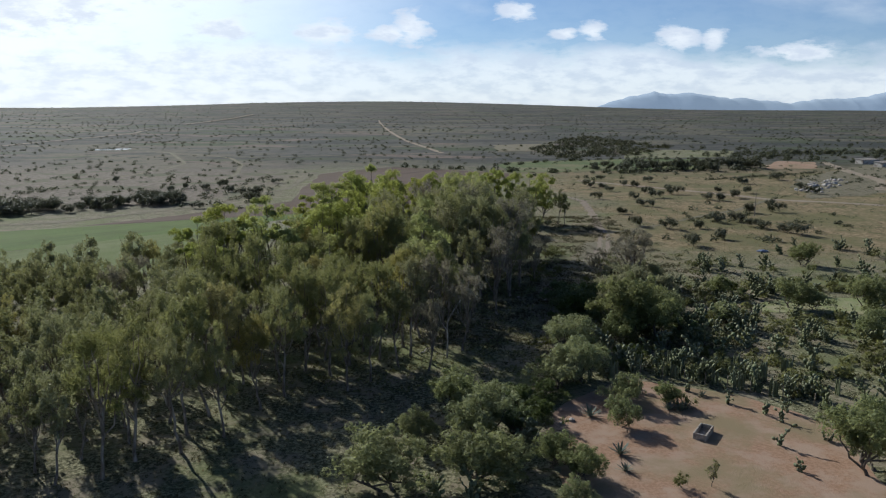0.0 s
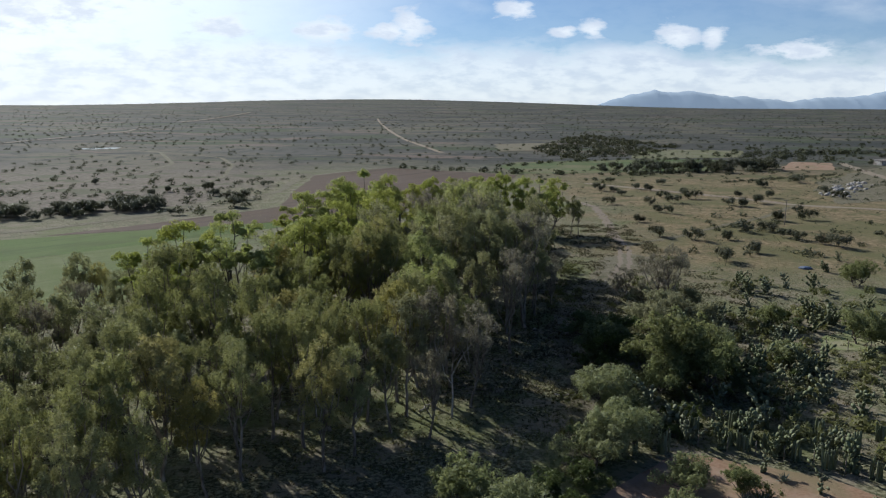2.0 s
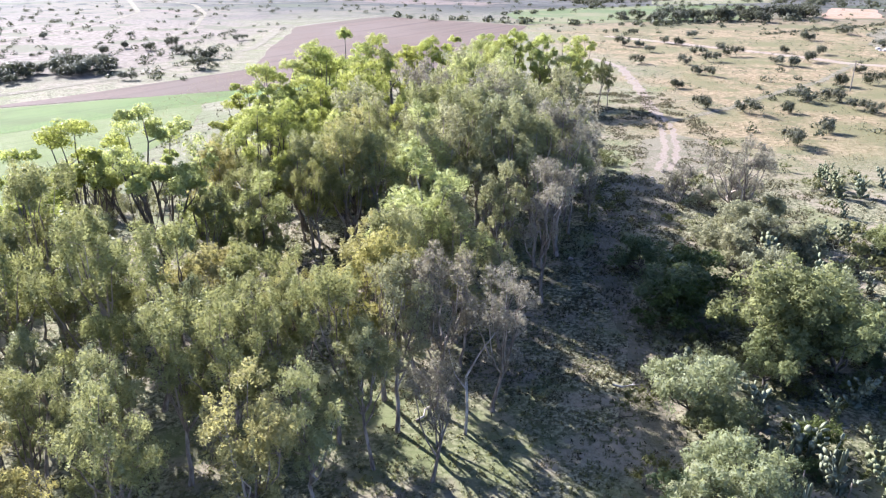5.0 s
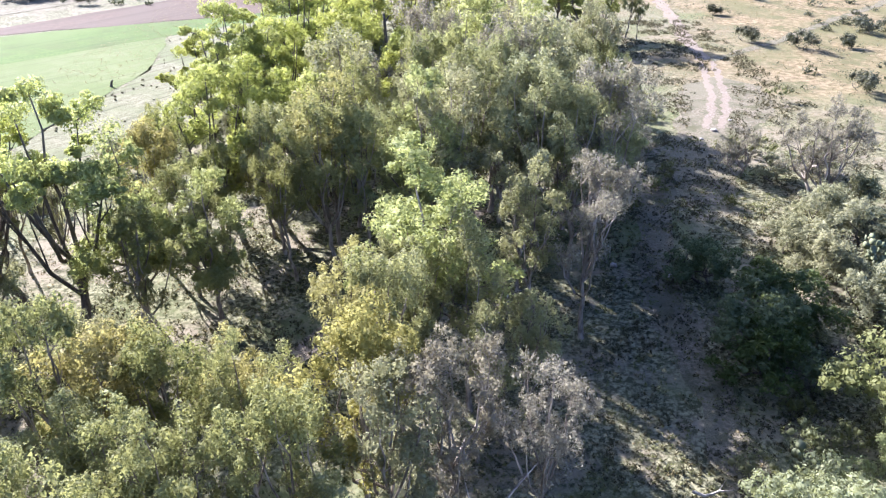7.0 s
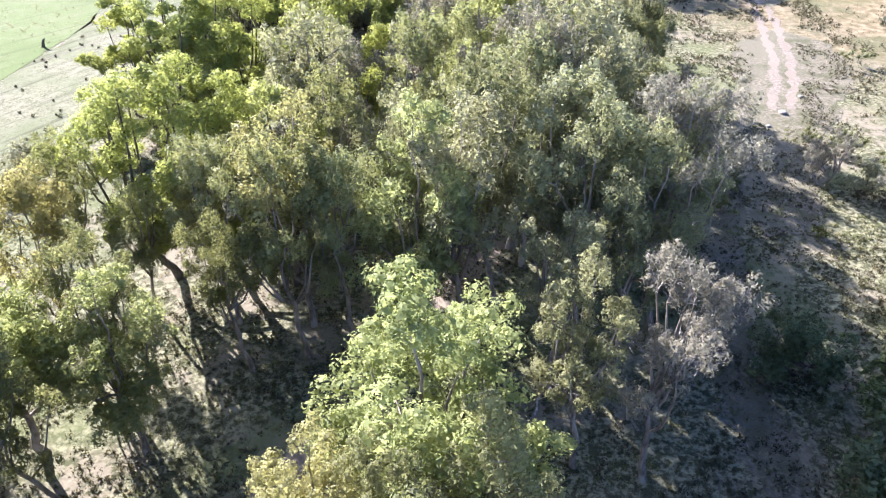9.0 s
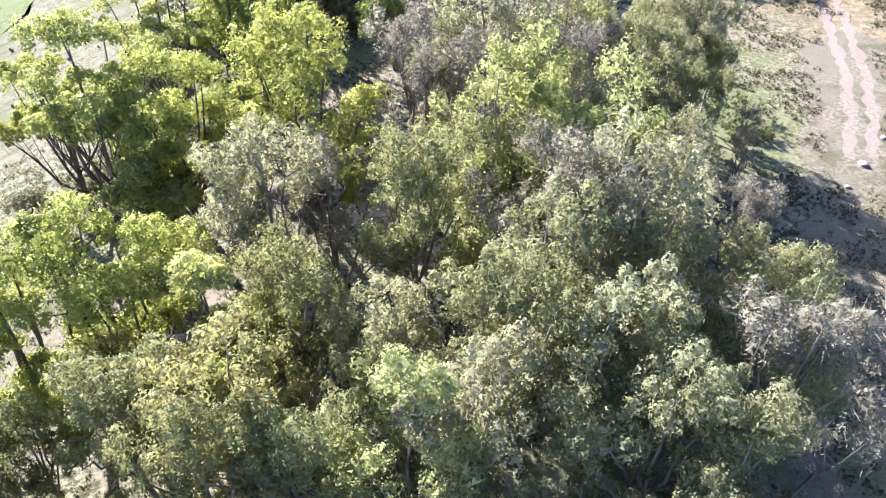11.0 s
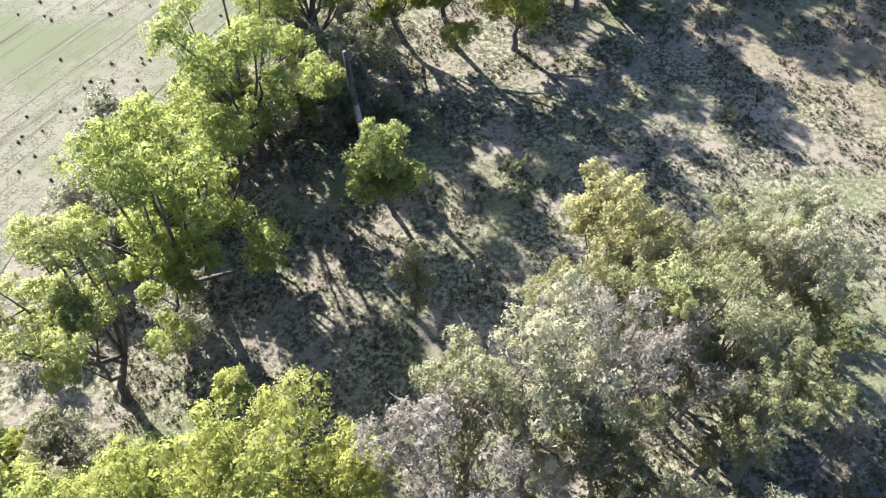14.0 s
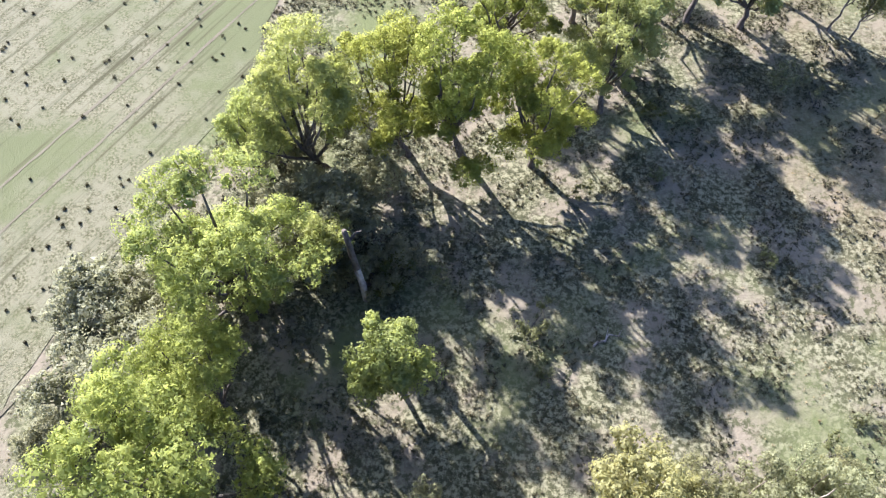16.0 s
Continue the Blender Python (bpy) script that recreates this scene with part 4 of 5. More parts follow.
NOPAL = Kind([nopal(200 + i, 60 + 12 * i, 1.0, [], "prickly pear cactus clump with pale grey-green pads") for i in range(4)], 1.0)
YARDNOPAL = Kind([nopal(210 + i, 24, 0.35, [1], "small branching prickly pear on the red earth") for i in range(3)], 1.0)
YARD = [(6.5, 75), (20.5, 84), (33.2, 78.7), (38.3, 74.8), (39.5, 69), (37.5, 58.8), (38, 48), (24, 44), (10, 50), (6.0, 62)]
for x, y in [(30.7, 75.5), (33.4, 72.7), (34.3, 70.6), (31.7, 65.3), (31.2, 60.3), (36, 73.5), (27.5, 79), (36.8, 66.5)]:
    YARDNOPAL.put(x, y, rnd.uniform(0.75, 1.1))


def along(line, step, jitter):
    for (x1, y1), (x2, y2) in zip(line, line[1:]):
        n = max(1, int(math.hypot(x2 - x1, y2 - y1) / step))
        for i in range(n):
            yield x1 + (x2 - x1) * i / n + rnd.gauss(0, jitter), y1 + (y2 - y1) * i / n + rnd.gauss(0, jitter)


for x, y in along([(17, 83.5), (21, 86), (28, 83.5), (35, 80), (40.5, 76), (42, 69)], 2.0, 0.9):
    NOPAL.put(x, y, rnd.uniform(0.85, 1.35))
for x, y in along([(6, 76), (8, 64), (5, 56), (-2, 53)], 1.6, 0.9):
    (NOPAL if rnd.random() < 0.55 else BUSH).put(x, y, rnd.uniform(0.8, 1.3))
SCRUB = [(18, 86), (42, 77), (62, 84), (92, 96), (100, 150), (92, 176), (62, 172), (47, 150), (40, 126), (30, 114), (24, 98)]
made = 0
while made < 110:
    p = (rnd.uniform(15, 100), rnd.uniform(76, 178))
    if not inside(p, SCRUB) or (47 < p[0] < 75 and 105 < p[1] < 124):
        continue
    thick_here = noise.noise((p[0] / 14, p[1] / 14, 4)) * 0.5 + 0.75 - smooth(128, 170, p[1]) * 0.5
    if rnd.random() > thick_here:
        continue
    made += 1
    if rnd.random() < 0.45:
        NOPAL.put(*p, rnd.uniform(0.7, 1.35))
    else:
        BUSH.put(*p, rnd.uniform(0.6, 2.1), wide=rnd.uniform(0.9, 1.3))
for x, y, h in [(24.6, 74.6, 1.9), (20.4, 57.6, 1.3), (9.8, 69.3, 1.6), (34.1, 145, 2.4), (36.5, 143, 1.9), (45.1, 165, 1.9), (39, 145, 1.6), (31.8, 147.6, 1.4), (1.6, 171.5, 2.1), (3, 170, 1.5),
                (13, 186, 1.2), (-3.5, 176, 1.8), (-7, 177.5, 2.6), (26, 196, 2.4), (28, 196.5, 2.0), (14, 192, 1.4), (-26.5, 149, 3.4), (-26, 165, 2.6)]:
    BUSH.put(x, y, h, wide=1.15)
for i in range(30):
    u = rnd.random()
    BUSH.put(16 + 9 * u + rnd.gauss(0, 2.2), 130 + 38 * u + rnd.gauss(0, 3), rnd.uniform(0.6, 1.7), wide=1.2)
plant(DRY, [(17.5, 141, 7), (19.5, 149, 6), (16.5, 133, 8), (21.5, 154, 4.5)])
for i in range(16):
    p = (rnd.uniform(-12, 30), rnd.uniform(100, 200))
    BUSH.put(*p, rnd.uniform(0.6, 1.5), wide=1.2)
def organ_pipe(seed, count, label):
    rng = np.random.default_rng(seed)
    thing = tagged(new("organ_pipe_cactus"), label, "cactus", "column cacti")
    for i in range(count):
        r, t, h = 0.55 * math.sqrt(rng.random()), rng.uniform(0, 6.3), rng.uniform(0.9, 2.1)
        x, y, lean = r * math.cos(t), r * math.sin(t), rng.normal(size=2) * 0.08
        me = mesh("column", *tube([(x, y, -0.05), (x + lean[0] * 0.5, y + lean[1] * 0.5, h * 0.5), (x + lean[0], y + lean[1], h * 0.93), (x + lean[0], y + lean[1], h)], [0.085, 0.095, 0.085, 0.03], 6), L_CACTUS)
        piece("column", me, thing)
    return thing


PIPES = Kind([organ_pipe(230 + i, 9 + 2 * i, "upright grey-green organ pipe cactus clump") for i in range(3)], 1.0)
for x, y in list(along([(17, 83), (21, 85.4), (28, 83.6), (35, 80), (40, 76.5)], 1.9, 0.8)) + list(along([(27, 87), (38, 84), (47, 80)], 2.6, 1.2)):
    PIPES.put(x, y, rnd.uniform(0.75, 1.15))

# close scrub between the yard, the lawn and the track
SCRUB = [(10, 84), (21, 86), (34, 80.5), (41, 76), (52, 70), (92, 92), (100, 128), (70, 136), (47, 132), (38, 124), (27, 112), (17, 100)]
LAWN = [(48, 111), (50, 118.5), (58, 124), (73, 122.5), (72, 109)]
taken, outer, tries = [], [], 0
while len(taken) < 430 and tries < 6000:
    tries += 1
    p = (rnd.uniform(8, 100), rnd.uniform(70, 136))
    if not inside(p, SCRUB) or inside(p, LAWN) or noise.noise((p[0] / 6, p[1] / 6, 4)) < -0.25:
        continue
    if any((p[0] - q[0]) ** 2 + (p[1] - q[1]) ** 2 < 2.1 for q in taken):
        continue
    taken.append(p)
    k = rnd.random()
    if k < 0.76 and p[0] > 38:
        outer.append((*p, 0.0))
    elif k < 0.76:
        BUSH.put(*p, rnd.uniform(0.6, 2.1), wide=rnd.uniform(0.9, 1.4))
    elif k < 0.96:
        NOPAL.put(*p, rnd.uniform(0.9, 1.5))
    else:
        DARK.put(*p, rnd.uniform(1.2, 2.2), wide=1.15)

GREYBUSH = Kind([grow(150 + i, "willow_bush", 5, 1.0, 2.4, 0.4, 9, 3, 0.80, 210, 0.17, 0.055, L_WILLOW, M_DARKBARK, droop=0.3, stems=2, top_drop=0.55, label="soft grey-green bush at the field edge", category="bush", group="field edge bushes") for i in range(2)], 5)
for x, y, h in [(-24.8, 168.8, 7), (-22.5, 172, 6.4), (-26.8, 171.5, 6.6), (-27.5, 167.5, 5.4), (-21, 175, 6.4), (-13.8, 178, 6.2), (-27.5, 163.5, 4.4), (-16.5, 179.5, 5.6), (-11.5, 180, 6), (-9.5, 183.5, 5), (-7, 177.3, 2.8), (-10.5, 176.5, 3.6), (-26.5, 149, 4.2), (-20, 159, 4.2), (-29, 157, 3.2), (-16, 187, 4.4), (-12, 191, 5), (-31, 146, 4), (-36, 139, 3.6), (-41, 133, 3.5), (29, 118, 4.6), (31.5, 123.5, 5), (33.5, 127, 4.4), (29.5, 113, 4.2), (36, 121, 4), (27.5, 122, 3.4), (38, 132, 3.6), (33, 138.5, 3), (38, 140, 2.6)]:
    GREYBUSH.put(x, y, h, wide=1.2)
for k in (GREYBUSH, BRIGHT_TALL, PIPES, DEEP, FILL, GREEN, GREY, DRY, BRIGHT, OPEN, OLIVE, PIRUL, DARK, MESQ, BUSH, MBUSH, NOPAL, YARDNOPAL):
    k.sweep()


def agave(seed, label):
    rng = np.random.default_rng(seed)
    thing = tagged(new("agave"), label, "agave", "yard agaves")
    for i in range(22):
        t, tilt = i * 2.4, 0.25 + 1.0 * (i / 22) ** 0.8
        way = Vector((math.cos(t) * math.sin(tilt), math.sin(t) * math.sin(tilt), math.cos(tilt)))
        side = Vector((-math.sin(t), math.cos(t), 0)) * 0.075
        up = way.cross(side).normalized() * 0.03
        ln = rng.uniform(0.9, 1.25)
        v, f = [], []
        for u, w in ((0, 0.8), (0.4, 1.0), (0.8, 0.55), (1.0, 0.05)):
            p = way * ln * u + Vector((0, 0, -0.12 * u * u + 0.02))
            v += [tuple(p - side * w), tuple(p - up * w), tuple(p + side * w)]
        for k in range(3):
            a, b = 3 * k, 3 * k + 3
            f += [(a, a + 1, b + 1, b), (a + 1, a + 2, b + 2, b + 1), (a + 2, a, b, b + 2)]
        piece("blade", mesh("blade", v, f, L_AGAVE), thing)
    return thing


AGAVE = Kind([agave(300, "grey-green agave rosette on the red earth")], 1.0)
for x, y, h in [(15.2, 72.0, 1.3), (24.9, 73.5, 1.3), (23.8, 73.8, 1.1), (16.3, 63.4, 1.3), (16.0, 60.2, 0.9), (28.5, 77.4, 0.8), (25.8, 74.3, 1.0)]:
    AGAVE.put(x, y, h)


# ---- smaller things ----
def solid(name, bm, material, parent=None, label="", category="", group=""):
    me = bpy.data.meshes.new(name)
    bm.to_mesh(me)
    bm.free()
    me.materials.append(material)
    ob = new(name, me)
    if parent:
        ob.parent = parent
    return tagged(ob, label, category, group)


def block(w, d, h, bevel=0.02, cuts=0, wob=0.0, seed=0):
    """A worn block standing on z = 0."""
    bm = bmesh.new()
    bmesh.ops.create_cube(bm, size=1.0, matrix=Matrix.Diagonal((w, d, h, 1)))
    bmesh.ops.translate(bm, verts=bm.verts, vec=(0, 0, h / 2))
    bmesh.ops.bevel(bm, geom=bm.edges[:], offset=bevel, segments=1, affect="EDGES")
    if wob:
        for v in bm.verts:
            v.co += noise.noise_vector(v.co * 3 + Vector((seed, 0, 0))) * wob
    return bm


trough = tagged(new("water_trough"), "open concrete water trough on the red earth", "trough")
for nm, w, d, h, x, y in (("long_wall", 2.8, 0.16, 0.62, 0, 0.56), ("long_wall", 2.8, 0.16, 0.60, 0, -0.56), ("end_wall", 0.16, 0.952, 0.61, 1.32, 0), ("end_wall", 0.16, 0.952, 0.61, -1.32, 0), ("trough_floor", 2.47, 0.95, 0.12, 0, 0)):
    ob = solid(nm, block(w, d, h, 0.025, wob=0.012, seed=x + y), M_CONCRETE, trough)
    ob.location = (x, y, 0)
trough.matrix_basis = pose(25.3, 67.6, 0.03, 0, 0, 57)


def stone(seed, size):
    bm = bmesh.new()
    bmesh.ops.create_icosphere(bm, subdivisions=2, radius=size)
    for v in bm.verts:
        v.co += noise.noise_vector(v.co * (1.6 / size) + Vector((seed, seed, 0))) * size * 0.35
        v.co.z = max(v.co.z * 0.72, -size * 0.25)
    return bm


for i, (x, y, s) in enumerate([(16.8, 118.6, 0.42), (12.5, 120.5, 0.34), (31.3, 153.2, 0.42), (12, 70, 0.3), (13.1, 70.8, 0.35), (28.9, 150.3, 0.25), (9.2, 130.5, 0.25), (34.5, 157, 0.25)]):
    ob = solid("stone", stone(i * 3.7, s), M_STONE, None, "pale weathered field stone", "stone", "stones")
    ob.location = (x, y, s * 0.2)
ob = solid("tarpaulin", stone(9.1, 0.9), M_TARP, None, "crumpled blue-grey sheet lying on grass", "tarpaulin")
ob.location, ob.scale = (70.7, 162.4, 0.15), (1.4, 0.9, 0.6)

# broken pale trunk and fallen limbs
snag = tagged(new("broken_trunk"), "broken bleached tree trunk leaning in the shade", "trunk")
piece("stump", mesh("stump", *tube([(0, 0, -0.2), (-0.1, 0.1, 2.2), (-0.3, 0.2, 4.6)], [0.30, 0.25, 0.23], 9), M_PALEWOOD, True), snag, "bleached bare lower trunk")
piece("upper_trunk", mesh("upper_trunk", *tube([(-0.3, 0.2, 4.55), (-0.45, 0.3, 6.4), (-0.5, 0.25, 8.2), (-0.62, 0.3, 9.4)], [0.245, 0.23, 0.21, 0.17], 9), M_DARKBARK, True), snag)
piece("broken_limb", mesh("broken_limb", *tube([(-0.5, 0.25, 8.1), (0.1, 0.4, 9.0), (0.5, 0.45, 9.2)], [0.12, 0.09, 0.04], 7), M_DARKBARK, True), snag)
snag.matrix_basis = pose(-9.3, 175.1, 0)
rng = np.random.default_rng(77)
for x, y, turn, ln in [(0.5, 150.5, 40, 4), (6.5, 146, -20, 3), (-2, 93, 60, 3.2), (10.5, 142, 15, 4.2), (8.2, 136.5, 100, 3), (14.5, 150, -40, 4.4), (-14, 100, 20, 3), (3.5, 116, 75, 3.4), (8, 172, 30, 2.5), (-9, 150, 120, 3), (13, 96, 10, 2.4), (20, 146, 70, 3)]:
    log = tagged(new("fallen_branch"), "bleached fallen branch on the grove floor", "branch", "fallen branches")
    pts = [(ln * (u / 5 - 0.5), rng.normal() * 0.15, 0.07 + 0.1 * abs(rng.normal())) for u in range(6)]
    bits = [tube(pts, [0.09, 0.085, 0.075, 0.06, 0.045, 0.015], 6)]
    piece("branch", mesh("branch", *bits[0], M_PALEWOOD, True), log)
    for k in (2, 3):
        e = (pts[k][0] + rng.uniform(0.3, 0.9), pts[k][1] + rng.choice([-1, 1]) * rng.uniform(0.4, 0.9), 0.25)
        piece("side_branch", mesh("side_branch", *tube([pts[k], e], [0.04, 0.012], 5), M_PALEWOOD, True), log)
    log.matrix_basis = pose(x, y, 0.0, 0, 0, turn)

# bleached bare limbs that stick out of the crowns
for x, y, z, dx, dy, dz in [(1.2, 144.2, 8, 1.2, -0.6, 4.2), (2.2, 147.4, 7, 2.2, -0.4, 3.6), (9, 156, 6, 1.4, -0.8, 3), (0.5, 90.2, 4.5, 1.9, 0.4, 3.2), (5.8, 125, 9, 1.4, -0.3, 3)]:
    snag = tagged(new("dead_tree"), "slim dead tree with bleached bare limbs", "tree", "grove")
    piece("trunk", mesh("trunk", *tube([(0, 0, -0.1), (0.1, 0, z * 0.5), (0, 0.1, z)], [0.12, 0.1, 0.075], 7), M_PALEWOOD, True), snag)
    piece("limb", mesh("limb", *tube([(0, 0.1, z), (dx * 0.4, dy * 0.3, z + dz * 0.5), (dx, dy, z + dz)], [0.075, 0.06, 0.02], 6), M_PALEWOOD, True), snag)
    piece("limb", mesh("limb", *tube([(0, 0.05, z * 0.8), (-dx * 0.4, dy, z * 0.8 + dz * 0.3), (-dx * 0.6, dy * 2, z * 0.8 + dz * 0.8)], [0.06, 0.045, 0.015], 6), M_PALEWOOD, True), snag)
    snag.matrix_basis = pose(x, y, 0)

# leafless upright tree at the field's far corner and the pole on the plain
for x, y, h in [(-52, 122, 11), (-44, 130, 9), (-58, 116, 10)]:
    dead = tagged(new("dead_tree"), "leafless dark tree at the field edge", "tree", "field edge trees")
    piece("trunk", mesh("trunk", *tube([(0, 0, -0.1), (0.2, 0, h * 0.3), (0, 0.2, h * 0.55)], [0.2, 0.16, 0.11], 7), M_DARKBARK, True), dead)
    for k in range(6):
        t, r = k * 2.1, h * 0.22
        root = (0.1, 0.1, h * (0.3 + 0.05 * k))
        piece("limb", mesh("limb", *tube([root, (math.cos(t) * r * 0.6, math.sin(t) * r * 0.6, root[2] + h * 0.15), (math.cos(t) * r, math.sin(t) * r, root[2] + h * 0.38)], [0.08, 0.06, 0.015], 5), M_DARKBARK, True), dead)
    dead.matrix_basis = pose(x, y, 0)
pole = tagged(new("utility_pole"), "pale wooden utility pole on the dry plain", "pole")
piece("post", mesh("post", *tube([(0, 0, -0.3), (0, 0, 3.5), (0, 0, 7.0)], [0.14, 0.12, 0.1], 9), M_POST, True), pole)
ob = solid("crossarm", block(1.6, 0.1, 0.12, 0.01), M_POST, pole)
ob.location = (0, 0.15, 6.5)
pole.matrix_basis = pose(91.9, 218.8, 0)

for x, y, w, turn in ((247, 438, 13, 20), (243, 414, 10, 24)):
    shed = tagged(new("farm_shed"), "low pale farm shed with a sheet roof", "shed", "farm sheds")
    for nm, bw, bd, bh, px, py in (("long_wall", w, 0.2, 2.6, 0, -2.5), ("long_wall", w, 0.2, 2.6, 0, 2.5), ("end_wall", 0.2, 4.78, 2.6, w / 2 - 0.1, 0), ("end_wall", 0.2, 4.78, 2.6, 0.1 - w / 2, 0)):
        ob = solid(nm, block(bw, bd, bh, 0.02), M_STONE, shed)
        ob.location = (px, py, 0)
    ob = solid("roof", block(w + 0.8, 6.0, 0.12, 0.02), M_CONCRETE, shed, "grey sheet roof")
    ob.location, ob.rotation_euler = (0, 0, 2.7), (radians(4), 0, 0)
    shed.matrix_basis = pose(x, y, 0, 0, 0, turn)

# fence posts round the yard and the lawn
post = tagged(new("fence_post", mesh("fence_post", *tube([(0, 0, -0.2), (0.02, 0, 0.7), (0, 0.02, 1.45)], [0.055, 0.05, 0.045], 7), M_POST, True)), "thin grey wooden fence post", "post", "fence posts")
spots = list(along([(21, 84.6), (28, 82.2), (34.5, 78.8), (39.6, 75), (40.5, 69), (38.6, 58)], 2.2, 0.08)) + list(along([(49.5, 112.2), (69, 110.5), (74, 110)], 2.6, 0.05))
post.matrix_basis = pose(*spots[0], 0)
for x, y in spots[1:]:
    copy_thing(post, pose(x, y, 0, rnd.gauss(0, 3), rnd.gauss(0, 3), rnd.uniform(0, 360)))

# stump standing in the mown field
ob = tagged(new("tree_stump", mesh("tree_stump", *tube([(0, 0, -0.1), (0.1, 0.1, 0.7), (0.3, 0.2, 1.5), (0.8, 0.3, 2.0)], [0.45, 0.35, 0.3, 0.12], 9), M_DARKBARK, True)), "dark broken stump standing in the mown field", "stump")
ob.matrix_basis = pose(-48.6, 171.1, 0) @ Matrix.Scale(0.5, 4)


# ---- grass, weeds, litter and far bushes ----
def tufts(seed, at, size, blades, material, name, label, category, flat=0.6):
    """Low round clumps of blades, all in one mesh."""
    rng = np.random.default_rng(seed)
    at, size = np.asarray(at, float), np.asarray(size)
    shape = leaves(rng, at + np.stack([0 * size, 0 * size, size * 0.12], 1), size[:, None] * np.array([0.62, 0.62, flat]), blades, 0.16, 0.045, -0.5, 0.2)
    return tagged(new(name, foliage_mesh(name, shape, material)), label, category, kind="stuff")


rng = np.random.default_rng(9)


def clear(p):
    return not inside(p, PALE) and not inside(p, YARD) and not (28 < p[0] < 44 and 150 < p[1] < 180 and abs(p[0] - (30.5 + (p[1] - 153) * 0.36)) < 2.5)


pts = [(x, y, 0.0) for x, y in zip(rng.uniform(-60, 62, 16000), rng.uniform(52, 145, 16000)) if clear((x, y)) and noise.noise((x / 5, y / 5, 1)) > -0.3]
tufts(1, pts[:8000], rng.uniform(0.2, 0.6, len(pts[:8000])), 14, L_TUFT, "weeds", "dark low weed tufts scattered over the grove floor", "weeds")
pts = [(x, y, 0.0) for x, y in zip(rng.uniform(-28, 48, 70000), 216 - 122 * rng.random(70000) ** 1.25) if clear((x, y)) and noise.noise((x / 4, y / 4, 1)) + 0.5 * noise.noise((x / 1.4, y / 1.4, 2)) > 0.0]
tufts(7, pts[:30000], 0.08 + 0.62 * rng.random(len(pts[:30000])) ** 1.9, 13, L_TUFT, "open_ground_weeds", "dark weed tufts on the open pale ground", "weeds", 0.8)
pts = [(x, y, 0.0) for x, y in zip(rng.uniform(-18, 32, 14000), rng.uniform(78, 150, 14000)) if clear((x, y)) and noise.noise((x / 3, y / 3, 8)) > -0.1]
tufts(12, pts[:8000], 0.1 + 0.45 * rng.random(len(pts[:8000])) ** 2.2, 10, L_SHRUB, "lane_weeds", "low green weeds along the sandy lane", "weeds", 0.7)
pts = [(x, y, 0.0) for x, y in zip(rng.uniform(-60, 90, 24000), rng.uniform(52, 240, 24000)) if clear((x, y))]
tufts(2, pts[:14000], rng.uniform(0.12, 0.3, 14000), 6, L_STRAW, "dry_grass", "pale dry grass tufts", "grass")
pts = []
while len(pts) < 210:
    x, y = rng.uniform(-90, -15), rng.uniform(115, 236)
    if inside((x, y), PALE) and rng.random() < 0.8 + noise.noise((x / 9, y / 9, 3)):
        pts.append((x, y, 0.03))
tufts(3, pts, 0.1 + 0.24 * rng.random(len(pts)) ** 1.6, 50, L_TUFT, "field_weeds", "dark weed clumps dotted over the mown field", "weeds", 0.75)


def domes(seed, at, size, per, material, name, label, category):
    """Many far bushes in one mesh, each a loose dome of leaves."""
    rng = np.random.default_rng(seed)
    at, size = np.asarray(at, float), np.asarray(size)
    v, f, out = leaves(rng, at + np.stack([0 * size, 0 * size, size * 0.35], 1), size[:, None] * np.array([1.0, 1.0, 0.6]), per, 0.62, 0.34, 0.0, 0.5)
    a = v.reshape(-1, 3, 3)
    mid = a.mean(1, keepdims=True)
    v = (mid + (a - mid) * np.repeat(size, per)[:, None, None] * 0.62).reshape(-1, 3)
    return tagged(new(name, foliage_mesh(name, (v, f, out), material)), label, category, kind="stuff")


pts, size = [], []
while len(pts) < 4200:
    y = 175 + 1700 * rng.random() ** 1.6
    x = rng.uniform(-0.72, 0.72) * (y + 40)
    if y < 420 and x < 38 and x > -62 or (y < 230 and x < 50):
        continue
    if 40 < x < 170 and y < 330 and rng.random() < 0.95:
        continue
    if noise.noise((x / 70, y / 110, 6)) + 0.35 * noise.noise((x / 18, y / 25, 7)) < rng.uniform(-0.5, 0.35):
        continue
    pts.append((x, y, rise(x, y)))
    size.append(rng.uniform(0.5, 1.4) * (1 + y / 2500))
domes(4, pts, size, 40, L_FAR, "far_bushes", "dark scrub bushes dotted over the plain", "bushes")
THICKET = [(115, 750), (160, 860), (175, 700), (190, 625), (118, 478), (74, 446), (62, 560)]
pts = []
while len(pts) < 430:
    p = (rng.uniform(55, 200), rng.uniform(440, 870))
    if inside(p, THICKET) and noise.noise((p[0] / 22, p[1] / 30, 5)) > -0.12:
        pts.append((*p, rise(*p)))
domes(5, pts, rng.uniform(1.6, 3.4, len(pts)), 40, L_FAR, "far_wood", "dense dark thicket on the plain", "thicket")
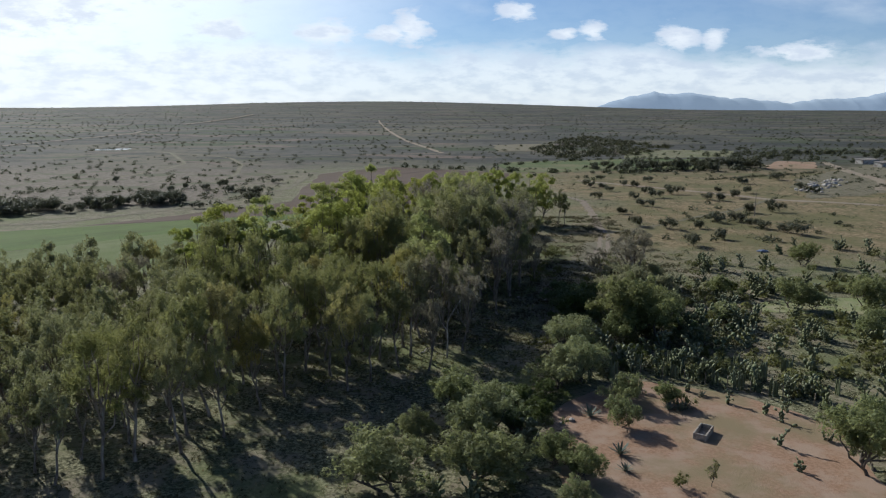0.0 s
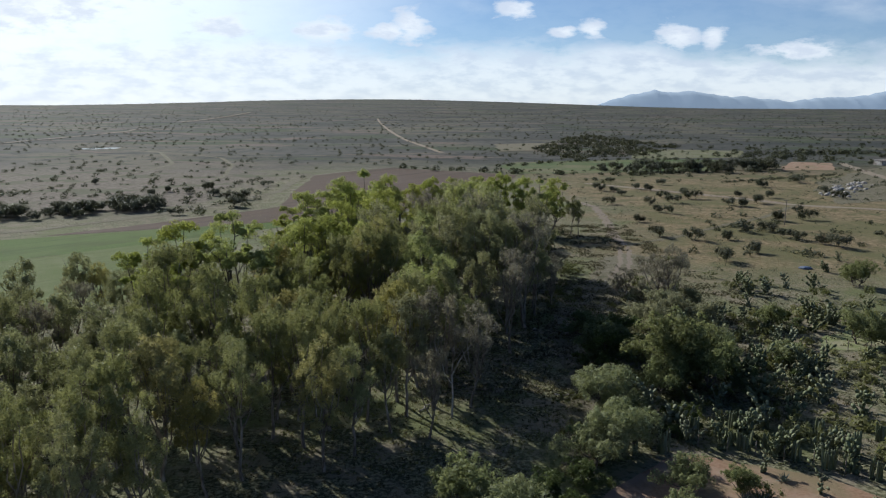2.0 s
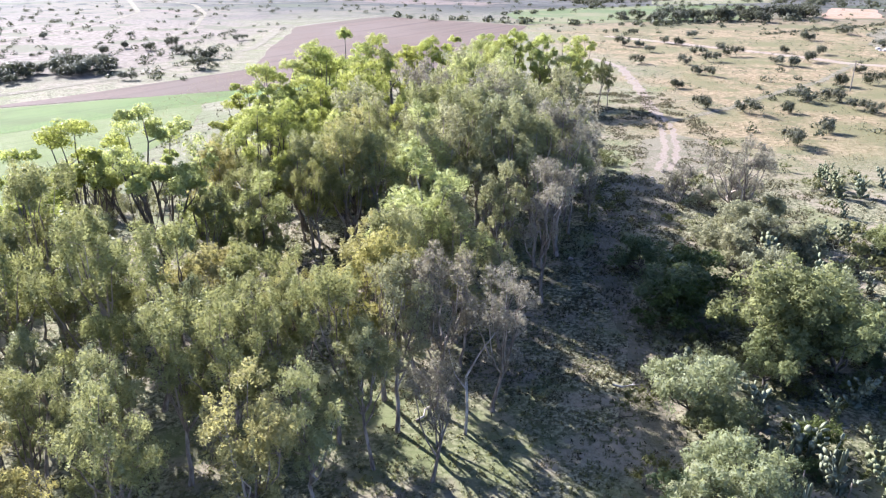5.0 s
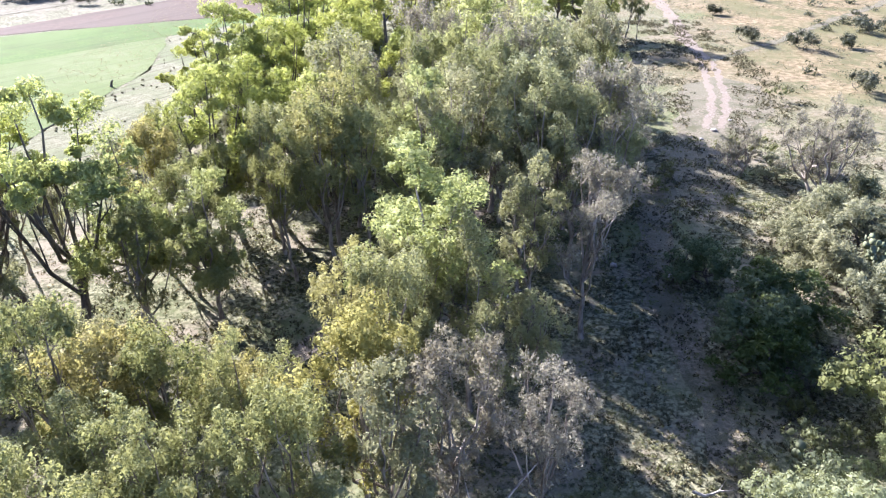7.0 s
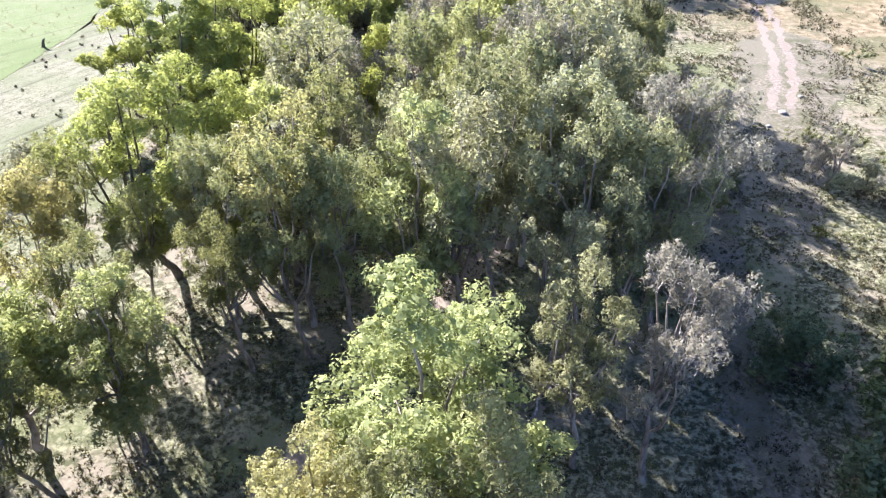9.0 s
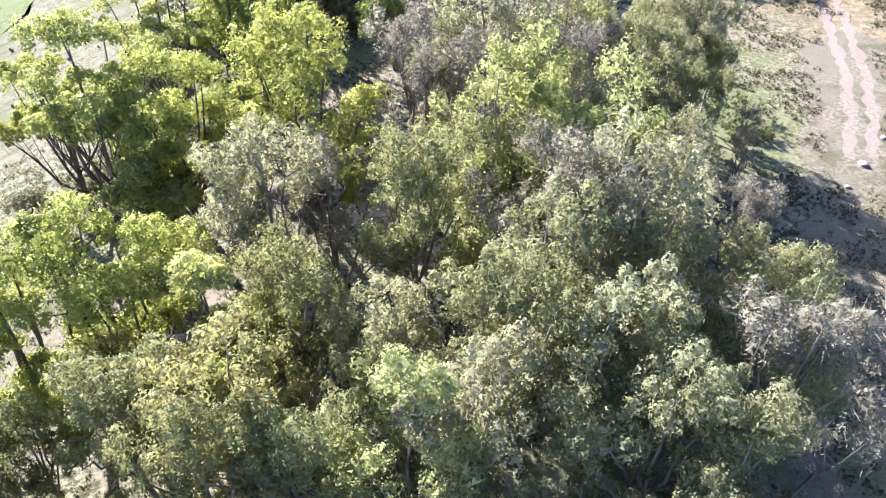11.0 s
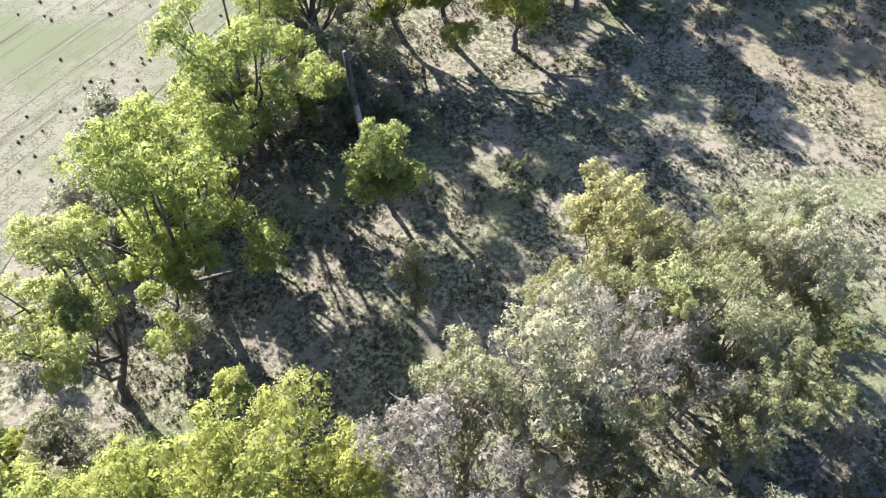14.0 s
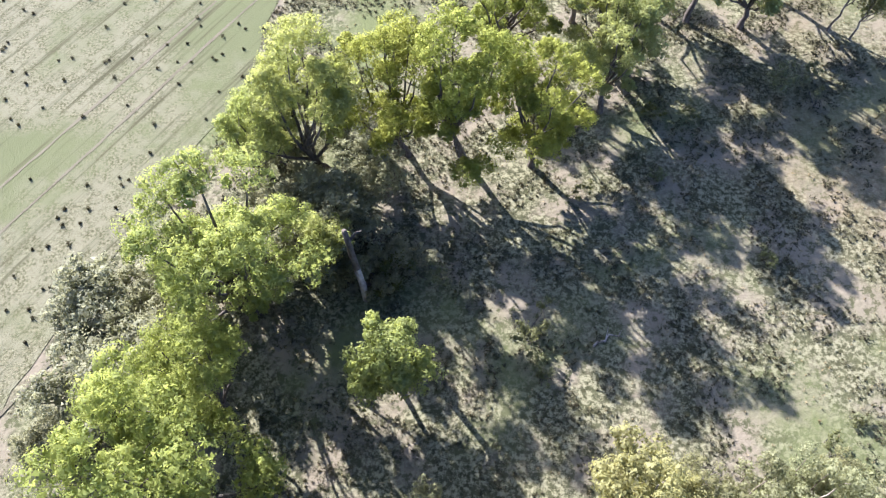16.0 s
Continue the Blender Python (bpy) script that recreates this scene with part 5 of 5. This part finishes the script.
# hedges and tree lines between the far fields
pts, size = [], []
for row, step, jitter, low, high in (([(74, 363), (99, 373), (116, 378), (127, 385), (162, 386)], 6.5, 1.8, 1.5, 3.2), ([(150, 388), (175, 430), (211, 497), (228, 515)], 6.5, 4, 2, 3.8), ([(236, 533), (262, 537), (318, 540), (420, 560)], 5, 4, 2, 4),
                                     ([(117, 333), (149, 351), (184, 371)], 1.5, 0.5, 0.6, 1.1), ([(116, 260), (132, 278), (153, 300)], 2.4, 0.8, 0.3, 0.75), ([(30, 412), (60, 440), (103, 466), (171, 472)], 6, 1.5, 0.9, 2.2),
                                     ([(57, 372), (34, 376), (12, 384), (-22, 404)], 6, 4, 1.6, 3.6), ([(67, 203), (76, 212), (86, 218), (90, 231)], 1.6, 3.0, 0.4, 1.2), ([(76, 212), (92, 206), (112, 196)], 1.8, 2.6, 0.4, 1.1)):
    for x, y in along(row, step, jitter):
        pts.append((x, y, 0.0))
        size.append(rnd.uniform(low, high))
for i in range(190):
    u = rnd.random()
    pts.append((190 + 330 * u + rnd.gauss(0, 12), 500 + 90 * u + rnd.gauss(0, 38), 0.0))
    size.append(rnd.uniform(1.1, 3.0))
domes(15, pts, size, 60, L_FAR, "hedgerow", "dark hedgerows and tree lines between the far fields", "hedge")
pts = [(x, y, rise(x, y)) for x, y in zip(rng.uniform(-2300, 2300, 2600), rng.uniform(1500, 3400, 2600))]
domes(6, pts, rng.uniform(1.5, 3.5, len(pts)), 12, L_FAR, "skyline_bushes", "tiny far scrub up to the skyline", "bushes")
pts = [(x, y, 0.0) for x, y in zip(rng.uniform(44, 190, 9000), rng.uniform(150, 345, 9000)) if noise.noise((x / 12, y / 12, 9)) + 0.4 * noise.noise((x / 4, y / 4, 3)) > 0.0]
domes(8, pts[:4200], 0.18 + 0.5 * rng.random(len(pts[:4200])) ** 2, 10, L_FAR, "plain_weeds", "low weeds dotted over the dry plain", "weeds")
domes(16, outer, rng.uniform(0.5, 1.25, len(outer)), 90, L_SHRUB, "outer_scrub", "dense low olive scrub beyond the cactus hedge", "scrub")
# pale stones of the diggings
pts = []
for i in range(90):
    u = rng.random()
    s = 0.35 + 0.9 * rng.random() ** 2
    bm = stone(i * 1.3, s)
    bm.verts.ensure_lookup_table()
    x, y = 140 + 34 * u + rng.normal() * 3, 288 + 46 * u + rng.normal() * 3
    pts.append(([tuple(v.co + Vector((x, y, s * 0.15))) for v in bm.verts], [tuple(v.index for v in f.verts) for f in bm.faces]))
    bm.free()
tagged(new("stone_heap", mesh("stone_heap", *join(pts), M_STONE, True)), "heap of pale broken stones at the diggings", "stones", kind="stuff")
